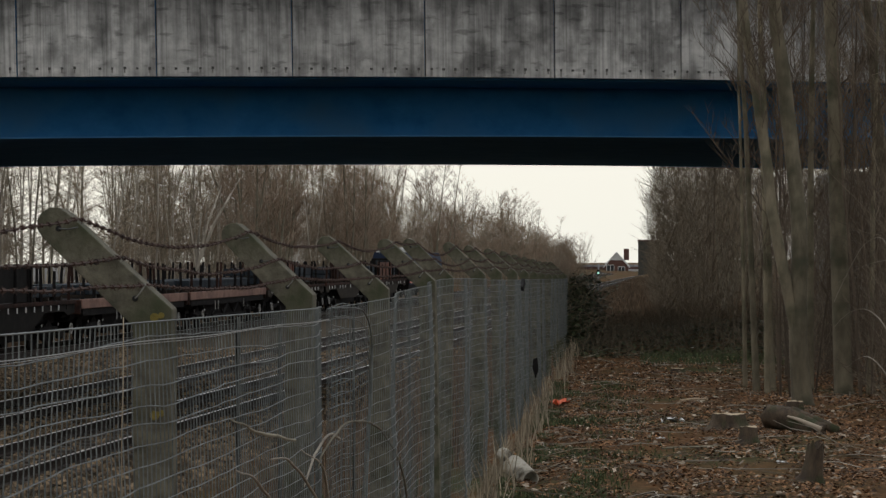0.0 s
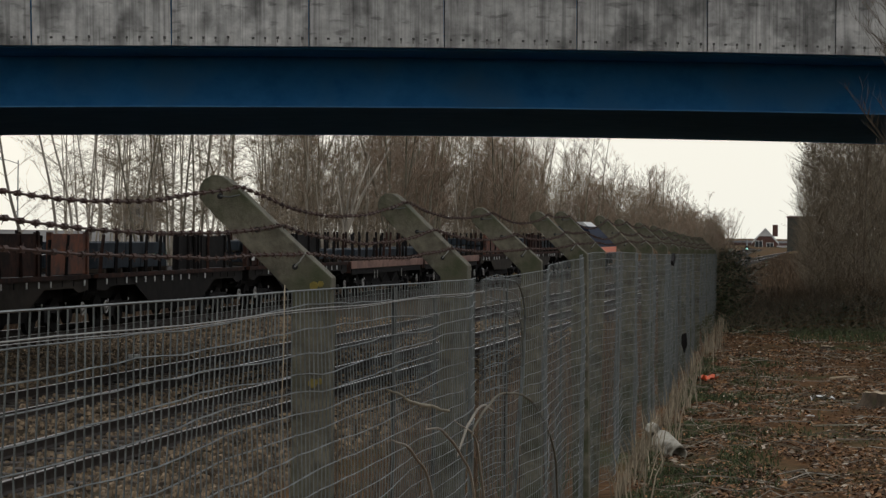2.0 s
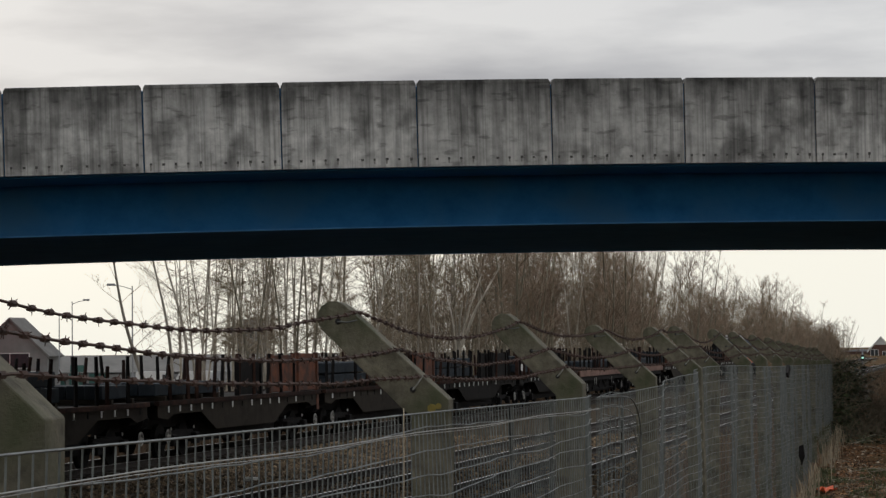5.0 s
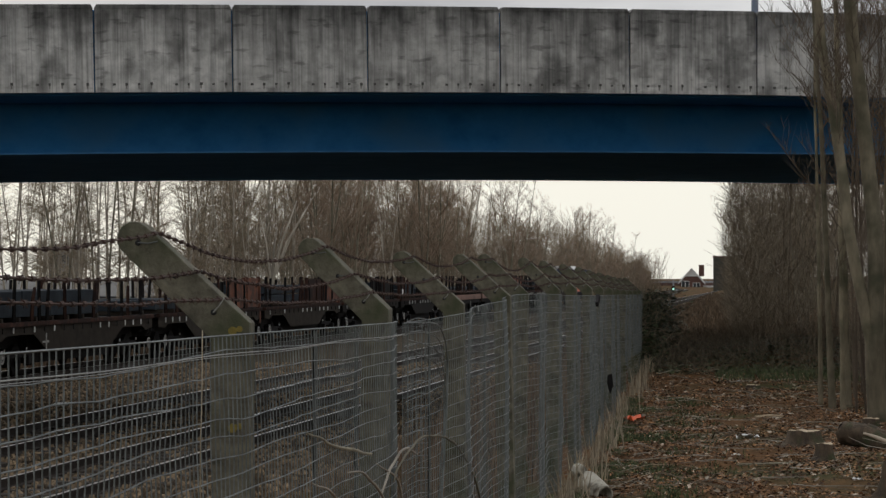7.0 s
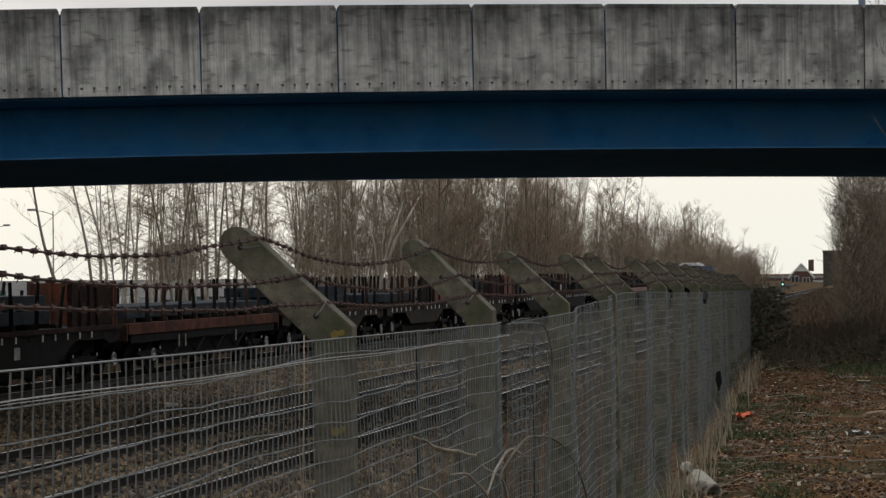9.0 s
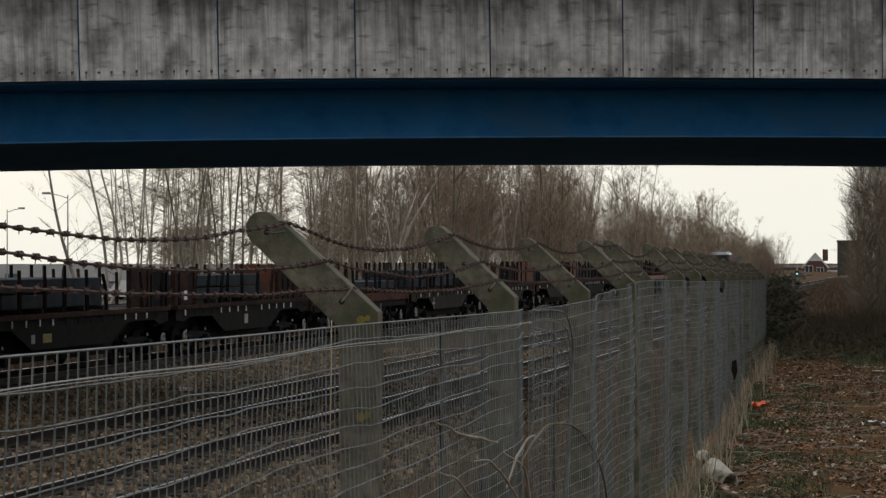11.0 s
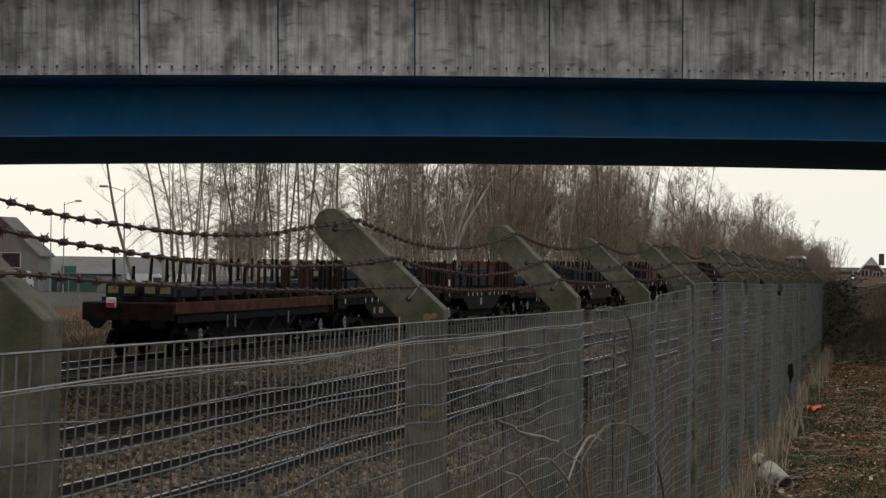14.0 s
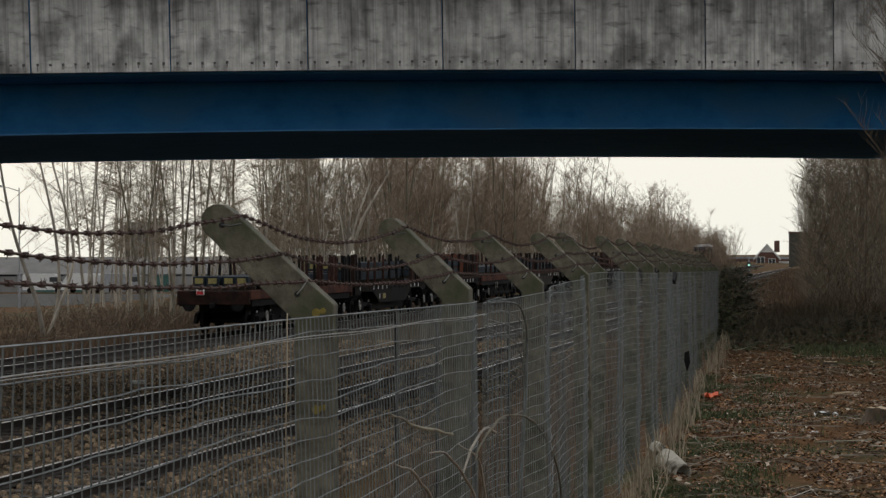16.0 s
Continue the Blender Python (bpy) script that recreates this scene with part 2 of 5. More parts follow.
def concrete_panel_material():
    """Board-marked concrete with dark run-off streaks, paler near the foot where the drip falls clear."""
    m = material("stained_parapet_concrete", (0.4, 0.393, 0.365), (0.62, 0.608, 0.57), 5.0, 0.92, bump=0.35, thing_random=0.1)
    n, l = m.node_tree.nodes, m.node_tree.links
    b = n["Principled BSDF"]
    colour = b.inputs["Base Color"].links[0].from_socket
    t, info = n.new("ShaderNodeTexCoord"), n.new("ShaderNodeObjectInfo")
    add = n.new("ShaderNodeVectorMath")
    add.operation = "MULTIPLY_ADD"
    add.inputs[1].default_value = (1, 1, 1)
    off = n.new("ShaderNodeMath")
    off.operation = "MULTIPLY"
    off.inputs[1].default_value = 37.0
    l.new(info.outputs["Random"], off.inputs[0])
    l.new(t.outputs["Object"], add.inputs[0])
    l.new(off.outputs[0], add.inputs[2])
    for (sx, sz, det, lo, hi, dark) in ((9.0, 0.45, 5.0, 0.46, 0.64, 0.64), (1.9, 1.5, 9.0, 0.46, 0.64, 0.45), (30.0, 0.3, 4.0, 0.52, 0.64, 0.75), (3.0, 9.0, 6.0, 0.58, 0.68, 0.6)):
        mpp, nz, rr = n.new("ShaderNodeMapping"), n.new("ShaderNodeTexNoise"), n.new("ShaderNodeMapRange")
        mpp.inputs["Scale"].default_value = (sx, sx, sz)
        nz.inputs["Scale"].default_value, nz.inputs["Detail"].default_value = 1.0, det
        rr.inputs["From Min"].default_value, rr.inputs["From Max"].default_value = lo, hi
        rr.inputs["To Min"].default_value, rr.inputs["To Max"].default_value = 1.0, dark
        l.new(add.outputs["Vector"], mpp.inputs["Vector"])
        l.new(mpp.outputs["Vector"], nz.inputs["Vector"])
        l.new(nz.outputs["Fac"], rr.inputs["Value"])
        mul = n.new("ShaderNodeMix")
        mul.data_type, mul.blend_type = "RGBA", "MULTIPLY"
        mul.inputs["Factor"].default_value = 1.0
        l.new(colour, mul.inputs["A"])
        l.new(rr.outputs["Result"], mul.inputs["B"])
        colour = mul.outputs["Result"]
    # grime that hangs down from the coping in uneven tongues
    sepz, nz, mpp = n.new("ShaderNodeSeparateXYZ"), n.new("ShaderNodeTexNoise"), n.new("ShaderNodeMapping")
    mpp.inputs["Scale"].default_value = (5.0, 5.0, 0.6)
    nz.inputs["Scale"].default_value, nz.inputs["Detail"].default_value = 1.0, 7.0
    l.new(add.outputs["Vector"], mpp.inputs["Vector"])
    l.new(mpp.outputs["Vector"], nz.inputs["Vector"])
    l.new(t.outputs["Object"], sepz.inputs["Vector"])
    tongue = n.new("ShaderNodeMath")
    tongue.operation = "MULTIPLY_ADD"
    tongue.inputs[1].default_value = 1.9
    l.new(nz.outputs["Fac"], tongue.inputs[0])
    l.new(sepz.outputs["Z"], tongue.inputs[2])
    rr = n.new("ShaderNodeMapRange")
    rr.inputs["From Min"].default_value, rr.inputs["From Max"].default_value = 1.55, 2.45
    rr.inputs["To Min"].default_value, rr.inputs["To Max"].default_value = 1.0, 0.36
    l.new(tongue.outputs[0], rr.inputs["Value"])
    mul = n.new("ShaderNodeMix")
    mul.data_type, mul.blend_type = "RGBA", "MULTIPLY"
    mul.inputs["Factor"].default_value = 1.0
    l.new(colour, mul.inputs["A"])
    l.new(rr.outputs["Result"], mul.inputs["B"])
    l.new(mul.outputs["Result"], b.inputs["Base Color"])
    return m


M_PANEL = concrete_panel_material()


# ---- mesh building ----
class Shape:
    """Collects boxes, tubes and sheets as plain lists, for one mesh."""

    def __init__(self):
        self.v, self.f, self.m = [], [], []

    def face(self, pts, mi=0):
        k = len(self.v)
        self.v.extend(tuple(p) for p in pts)
        self.f.append(tuple(range(k, k + len(pts))))
        self.m.append(mi)

    def box(self, x0, y0, z0, x1, y1, z1, mi=0, bevel=0.0, turn=None):
        k = len(self.v)
        pts = []
        if bevel:
            b = bevel
            for z, e in ((z0, b), (z0 + b, 0), (z1 - b, 0), (z1, b)):
                for px, py in ((x0 + e, y0 + b), (x0 + b, y0 + e), (x1 - b, y0 + e), (x1 - e, y0 + b),
                               (x1 - e, y1 - b), (x1 - b, y1 - e), (x0 + b, y1 - e), (x0 + e, y1 - b)):
                    pts.append((px, py, z))
            quads = [(r * 8 + i, r * 8 + (i + 1) % 8, (r + 1) * 8 + (i + 1) % 8, (r + 1) * 8 + i) for r in range(3) for i in range(8)]
            quads += [tuple(range(7, -1, -1)), tuple(range(24, 32))]
        else:
            pts = [(x0, y0, z0), (x1, y0, z0), (x1, y1, z0), (x0, y1, z0), (x0, y0, z1), (x1, y0, z1), (x1, y1, z1), (x0, y1, z1)]
            quads = [(3, 2, 1, 0), (4, 5, 6, 7), (0, 1, 5, 4), (1, 2, 6, 5), (2, 3, 7, 6), (3, 0, 4, 7)]
        if turn is not None:
            pts = [tuple(turn @ Vector(p)) for p in pts]
        self.v.extend(pts)
        self.f.extend(tuple(k + i for i in q) for q in quads)
        self.m.extend([mi] * len(quads))
        return self

    def prism(self, outline, y0, y1, mi=0, turn=None):
        """An outline of (x, z) carried from y0 to y1."""
        k, c = len(self.v), len(outline)
        pts = [(x, y0, z) for x, z in outline] + [(x, y1, z) for x, z in outline]
        if turn is not None:
            pts = [tuple(turn @ Vector(p)) for p in pts]
        self.v.extend(pts)
        self.f.append(tuple(k + i for i in range(c)))
        self.f.append(tuple(k + c + i for i in reversed(range(c))))
        self.f.extend((k + (i + 1) % c, k + i, k + c + i, k + c + (i + 1) % c) for i in range(c))
        self.m.extend([mi] * (c + 2))
        return self

    def tube(self, pts, radii, sides=4, mi=0, cap=True):
        pts = [Vector(p) for p in pts]
        if not isinstance(radii, (list, tuple)):
            radii = [radii] * len(pts)
        k = len(self.v)
        d = (pts[-1] - pts[0]).normalized()
        ref = Vector((0, 0, 1)) if abs(d.z) < 0.9 else Vector((1, 0, 0))
        a = d.cross(ref).normalized()
        b = d.cross(a)
        ring = [(math.cos(i * math.tau / sides), math.sin(i * math.tau / sides)) for i in range(sides)]
        for p, r in zip(pts, radii):
            self.v.extend((p.x + r * (c * a.x + s * b.x), p.y + r * (c * a.y + s * b.y), p.z + r * (c * a.z + s * b.z)) for c, s in ring)
        for j in range(len(pts) - 1):
            for i in range(sides):
                q = k + j * sides
                self.f.append((q + i, q + sides + i, q + sides + (i + 1) % sides, q + (i + 1) % sides))
                self.m.append(mi)
        if cap:
            self.f.append(tuple(k + i for i in range(sides)))
            self.f.append(tuple(k + (len(pts) - 1) * sides + i for i in reversed(range(sides))))
            self.m.extend([mi, mi])
        return self

    def disc(self, centre, axis, r, thick, sides=14, mi=0):
        c, a = Vector(centre), Vector(axis).normalized()
        return self.tube([c - a * thick / 2, c + a * thick / 2], r, sides, mi)

    def mesh(self, name, mats, smooth=False):
        me = bpy.data.meshes.new(name)
        me.from_pydata(self.v, [], self.f)
        for m in mats if isinstance(mats, (list, tuple)) else [mats]:
            me.materials.append(m)
        if isinstance(mats, (list, tuple)) and len(mats) > 1:
            me.polygons.foreach_set("material_index", self.m)
        if smooth:
            me.polygons.foreach_set("use_smooth", [True] * len(self.f))
        me.update()
        return me


def thing(name, label, category, group="", kind="", at=None):
    ob = tagged(new(name), label, category, group, kind)
    ob.empty_display_size = 0.2
    if at is not None:
        ob.matrix_basis = at
    return ob


def part(name, shape, mats, parent, label="", smooth=False, at=None, kind=""):
    data = shape.mesh(name, mats, smooth) if isinstance(shape, Shape) else shape
    ob = new(name, data)
    ob.parent = parent
    if at is not None:
        ob.matrix_basis = at
    return tagged(ob, label, "", "", kind)


def solo(name, shape, mats, label, category, group="", kind="", smooth=False, at=None):
    """A thing of one mesh."""
    ob = tagged(new(name, shape.mesh(name, mats, smooth)), label, category, group, kind)
    if at is not None:
        ob.matrix_basis = at
    return ob


def flowing(pts, steps=5):
    """A smooth line through its points."""
    out, n = [], len(pts)
    for i in range(n - 1):
        a, b, c, d = (Vector(pts[max(i - 1, 0)]), Vector(pts[i]), Vector(pts[i + 1]), Vector(pts[min(i + 2, n - 1)]))
        for k in range(steps):
            u = k / steps
            out.append(0.5 * (2 * b + (c - a) * u + (2 * a - 5 * b + 4 * c - d) * u * u + (3 * b - a - 3 * c + d) * u ** 3))
    return out + [Vector(pts[-1])]


R = random.Random(7)
LEAN = 0.041            # the tracks close on the fence by this much per metre
RAIL_Z = -1.1


def track_x(x40, y):
    return x40 + LEAN * (y - 40)


# ---- ground ----
def smooth(a, b, x):
    k = min(1.0, max(0.0, (x - a) / (b - a)))
    return k * k * (3 - 2 * k)


def ground_z(x, y):
    """Footpath level by the fence, a bank down to the ballast, and lower flat land beyond the tracks."""
    edge = -1.75 + LEAN * 0.4 * (y - 40) if y > 40 else -1.75
    edge = min(edge, -1.75 + 0.04 * max(0, y - 60))
    path = 0.035 * noise.noise((x * 0.9, y * 0.5, 1.0)) + 0.05 * noise.noise((x * 0.25, y * 0.2, 4.0))
    path += 0.14 * smooth(44, 52, y) * (1 - smooth(56, 66, y)) * smooth(-0.6, 0.6, x) - 0.9 * smooth(150, 420, y)
    path += 0.25 * smooth(2.6, 6, x)
    rail = RAIL_Z - 0.2 - 0.06 * abs(noise.noise((x * 0.7, y * 0.4, 9.0)))
    x_far = track_x(-23.6, y)
    far = RAIL_Z + 0.15 + 0.2 * noise.noise((x * 0.2, y * 0.1, 2.0)) - 2.4 * smooth(8, 60, x_far - x)
    z = path + (rail - path) * (1 - smooth(edge - 3.6, edge, x))
    return z + (far - z) * smooth(0, 2.0, x_far - x)


def build_ground():
    xs = [-1400, -700, -380, -240, -160, -110, -80, -60, -50, -42] + [-36 + 0.6 * i for i in range(47)] + [-8 + 0.4 * i for i in range(41)]
    xs += [9, 10.5, 13, 17, 24, 36, 60, 110, 200, 400, 800, 1400]
    ys = [-900, -300, -80, -20, -6, 0] + [3 + 3 * i for i in range(5)] + [18 + 0.5 * i for i in range(75)] + [56 + 2 * i for i in range(25)]
    ys += [108, 114, 122, 132, 145, 160, 180, 205, 240, 280, 330, 400, 500, 650, 900, 1400, 2400]
    s = Shape()
    s.v = [(x, y, ground_z(x, y)) for y in ys for x in xs]
    w = len(xs)
    for j in range(len(ys) - 1):
        for i in range(w - 1):
            s.f.append((j * w + i, j * w + i + 1, (j + 1) * w + i + 1, (j + 1) * w + i))
            cx, cy = (xs[i] + xs[i + 1]) / 2, (ys[j] + ys[j + 1]) / 2
            four_foot = any(abs(cx - track_x(c, cy)) < (0.9 if c > -15 else 1.9) for c in (-8.85, -12.4, -21.2))
            s.m.append((2 if four_foot else 1) if track_x(-23.2, cy) < cx < min(-4.2, track_x(-6.0, cy)) else 0)
    return solo("ground", s, [M_SOIL, M_BALLAST, M_OILY], "leaf-strewn earth path, bank and grey railway ballast", "ground", kind="structure", smooth=True)


build_ground()


# ---- railway tracks ----
TRACKS = (-8.85, -12.4, -21.2)     # centre lines at y = 40


def rail_outline():
    return [(-0.07, 0), (0.07, 0), (0.07, 0.012), (0.012, 0.03), (0.012, 0.115), (0.036, 0.125), (0.036, 0.15), (-0.036, 0.15),
            (-0.036, 0.125), (-0.012, 0.115), (-0.012, 0.03), (-0.07, 0.012)]


def build_track(x40, name_label, y0, y1, sleepers_to):
    at = Matrix.Translation((track_x(x40, 0), 0, RAIL_Z - 0.15)) @ pose(0, 0, 0, 0, 0, -math.degrees(math.atan(LEAN)))
    t = thing("railway_track", name_label, "track", "railway tracks", at=at)
    for side in (-0.752, 0.752):
        part("rail", Shape().prism([(x + side, z) for x, z in rail_outline()], y0, y1), M_RAIL, t, "steel rail with rusty sides")
        part("rail_head", Shape().box(side - 0.03, y0, 0.1505, side + 0.03, y1, 0.154), M_RAILTOP, t, "bright worn running surface")
    me = Shape().box(-1.25, -0.125, -0.13, 1.25, 0.125, 0.0, bevel=0.012).mesh("sleeper", M_SLEEPER)
    y = y0 + 0.5
    rest = Shape()
    while y < y1:
        if y < sleepers_to:
            part("sleeper", me, None, t, at=pose(0, y, 0.0, 0, 0, R.uniform(-0.6, 0.6)))
        else:
            rest.box(-1.25, y - 0.125, -0.13, 1.25, y + 0.125, 0)
        y += 0.68
    part("sleeper_rest", rest, M_SLEEPER, t, kind="stuff")
    return t


build_track(TRACKS[0], "plain ballasted track with worn bright rails", 12, 420, 75)
build_track(TRACKS[1], "plain ballasted track beside the first", 12, 420, 85)
build_track(TRACKS[2], "ballasted track that carries the freight train", 20, 460, 50)


def build_stones():
    s = Shape()
    for _ in range(36000):
        y = 23 + 60 * R.random() ** 1.6
        off = R.uniform(-19.6, -5.3)
        x = track_x(off, y)
        rail = min(abs(off - c) for c in (-8.85, -12.4))
        if 0.66 < rail < 0.84 or (rail < 0.7 and R.random() < 0.55):
            continue
        z = max(ground_z(x, y) + 0.005, RAIL_Z - 0.155 + R.uniform(-0.03, 0.0) if rail < 1.4 else -9)
        r = R.uniform(0.03, 0.078)
        k = len(s.v)
        a = R.random() * 6.28
        for i in range(4):
            s.v.append((x + r * math.cos(a + i * 1.57) * R.uniform(0.7, 1.2), y + r * math.sin(a + i * 1.57) * R.uniform(0.7, 1.2), z - 0.01))
        for i in range(3):
            s.v.append((x + 0.6 * r * math.cos(a + i * 2.1), y + 0.6 * r * math.sin(a + i * 2.1), z + r * R.uniform(0.5, 1.0)))
        s.f.extend([(k + 4, k + 5, k + 6), (k, k + 1, k + 5, k + 4), (k + 1, k + 2, k + 5), (k + 2, k + 3, k + 6, k + 5), (k + 3, k, k + 4, k + 6)])
        s.m.extend([0] * 5)
    return solo("ballast_stones", s, M_STONE, "loose angular grey-brown ballast stones between the tracks", "ballast", kind="stuff")


build_stones()


# ---- road bridge ----
BR0, BRU = Vector((-10.508, 41.204, 0)), Vector((2.2929, 0.7094, 0)) / 2.4
BRN = Vector((-BRU.y, BRU.x, 0))
P = 2.4


def bridge_z(k):
    return 4.945 + 0.047 * k - 0.0045 * k * k


def build_bridge():
    b = thing("road_bridge", "road bridge with stained concrete parapet panels over a blue steel girder", "bridge", kind="structure")
    turn = Matrix(((BRU.x, BRN.x, 0), (BRU.y, BRN.y, 0), (0, 0, 1))).to_4x4()
    width, k0, k1 = 16.8, -16, 9
    # one precast panel: eleven board-marked strips, chamfered top corners, a row of tie-bolt pockets near the foot
    s = Shape()
    rr = random.Random(3)
    gap, boards, h = 0.012, 11, 1.53
    w = (P - 2 * gap) / boards
    for i in range(boards):
        d = rr.uniform(0, 0.006)
        x0, x1 = gap + i * w, gap + (i + 1) * w
        s.box(x0, d, 0.0, x1, 0.08, h - 0.06)
        if rr.random() < 0.93:
            zz = 0.12 + rr.uniform(-0.008, 0.008)
            s.box(x0 + 0.085, d - 0.004, zz, x0 + 0.085 + rr.uniform(0.03, 0.05), d + 0.02, zz + rr.uniform(0.03, 0.05), 1)
        if rr.random() < 0.6:
            s.box(x0 + 0.09, d - 0.0025, rr.uniform(0.02, 0.07), x0 + 0.118, d + 0.02, 0.125, 2)
    s.prism([(gap, h - 0.06), (P - gap, h - 0.06), (P - gap - 0.035, h), (gap + 0.035, h)], -0.006, 0.3)
    dark = material("pocket_stain", (0.06, 0.058, 0.052), (0.1, 0.098, 0.09), 8.0, 0.95)
    drip = material("drip_stain", (0.17, 0.165, 0.15), (0.24, 0.235, 0.21), 8.0, 0.95)
    me = s.mesh("parapet_panel", [M_PANEL, dark, drip])
    for side, flip in ((0.0, False), (width, True)):
        for k in range(k0, k1):
            p = BR0 + BRU * (P * k) + BRN * side
            tilt = Matrix.Rotation(-math.atan2(bridge_z(k + 1) - bridge_z(k), P), 4, "Y")
            m = Matrix.Translation((p.x, p.y, bridge_z(k))) @ turn @ tilt
            if flip:
                p = BR0 + BRU * (P * (k + 1)) + BRN * side
                m = Matrix.Translation((p.x, p.y, bridge_z(k + 1))) @ turn @ Matrix.Rotation(math.pi, 4, "Z") @ tilt.inverted()
            part("parapet_panel", me, None, b, at=m)
    # deck, girders and soffit follow the camber in straight lengths
    deck, plate, girder, flange, soffit = Shape(), Shape(), Shape(), Shape(), Shape()

    def run(shape, y0, z0, y1, z1, mi=0, back=0.0):
        for k in range(k0, k1, 1):
            a, c = P * k, P * (k + 1) + 0.0
            za, zc = bridge_z(k), bridge_z(k + 1)
            q = [(a, y0, za + z0), (c, y0, zc + z0), (c, y1, zc + z0), (a, y1, za + z0), (a, y0 + back, za + z1), (c, y0 + back, zc + z1), (c, y1 + back, zc + z1), (a, y1 + back, za + z1)]
            n0 = len(shape.v)
            shape.v.extend(tuple(turn @ Vector(p)) for p in q)
            shape.f.extend(tuple(n0 + i for i in f) for f in ((3, 2, 1, 0), (4, 5, 6, 7), (0, 1, 5, 4), (2, 3, 7, 6)))
            shape.m.extend([mi] * 4)

    run(deck, 0.09, 0.02, 0.28, 1.44)
    run(deck, width - 0.28, 0.02, width - 0.09, 1.44)
    run(deck, 0.31, 0.0, width - 0.31, 0.35)
    # thin blue plate added below the slab so its shade blends into navy
    run(plate, 0.31, -0.03, width - 0.31, -0.004)
    for y, back in ((1.7, 0.55), (width - 1.7, -0.55)):
        run(girder, y, -0.965, y + 0.03, -0.034, back=back)
        run(flange, y - 0.1, -0.99, y + 0.2, -0.965)
    run(soffit, 1.9, -0.98, width - 1.9, -0.9)
    off = Matrix.Translation((BR0.x, BR0.y, 0))
    # slab, flange and soffit share the blue that is brightened against the shade
    part("deck_slab", deck, M_SOFFIT, b, "deck slab in the lifted soffit blue", at=off)
    part("added_navy_plate", plate, M_BLUE, b, "added blue plate that tints the shade under the deck", at=off)
    part("girder_web", girder, M_BLUE, b, "blue painted steel web", at=off)
    part("girder_flange", flange, M_SOFFIT, b, "blue steel bottom flange", at=off)
    part("soffit", soffit, M_SOFFIT, b, "blue painted steel underside", at=off)
    for k in (k1 - 0.2, k0 + 0.2):
        p = BR0 + BRU * (P * k)
        m = Matrix.Translation((p.x, p.y, -1.5)) @ turn
        hz = bridge_z(k) - 1.1 + 1.5
        part("abutment", Shape().box(-1.5 if k < 0 else 0, 0.3, 0, 0 if k < 0 else 1.5, width - 0.3, hz, bevel=0.05), M_CONC_PLAIN, b, "concrete abutment", at=m)
    # lamp column on the far footway
    p = BR0 + BRU * (P * 5.15) + BRN * 1.2
    l = thing("street_lamp", "slim grey street lamp on the bridge footway", "street lamp", at=Matrix.Translation((p.x, p.y, bridge_z(5) + 0.35)))
    part("column", Shape().tube([(0, 0, 0), (0, 0, 2), (0, 0, 8)], [0.09, 0.06, 0.05], 10), M_GREY, l, smooth=True)
    part("bracket", Shape().tube([(0, 0, 7.9), (-0.6, 0, 8.2), (-1.4, 0, 8.3)], 0.03, 8), M_GREY, l)
    part("lantern", Shape().box(-2.0, -0.13, 8.22, -1.3, 0.13, 8.36, bevel=0.03), M_GREY, l)


build_bridge()

# ---- fence ----
FENCE_X = -1.232
POST_Y = [0.35, 3.26, 6.29, 9.12, 11.96, 14.86, 16.4, 20.0, 22.6, 25.7, 28.7, 31.5, 34.4, 37.4, 40.4, 43.2, 45.6]


def post_top(i):
    return (1.73, 1.716, 1.672, 1.667, 1.65, 1.661)[i] if i < 6 else 1.665 - 0.2 * smooth(20, 46, POST_Y[i])


def post_shape():
    """A concrete fence post, cranked towards the railway, with a rounded tip and chamfered shoulder; its elbow is at the origin."""
    s = Shape()
    w = 0.05
    tip, n, d = Vector((-0.255, 0, 0.22)), Vector((1, 0, 1)).normalized(), Vector((-1, 0, 1)).normalized()
    outline = [(-0.05, -2.3), (0.05, -2.3), (0.05, 0.0)]
    for i in range(7):
        a = math.radians(90 - 30 * i)
        q = tip + n * (0.045 * math.sin(a)) + d * (0.045 * math.cos(a))
        outline.append((q.x, q.z))
    outline.append((-0.05, -0.045))
    s.prism(outline, -w, w)
    for x, z in HOLES:
        s.disc((x, -w - 0.001, z), (0, 1, 0), 0.0085, 0.004, 8, 1)
    return s


HOLES = ((-0.243, 0.209), (-0.145, 0.1225), (-0.044, 0.027))
STRANDS = ((-0.19, 0.212), (-0.0726, 0.134), (-0.015, 0.064))


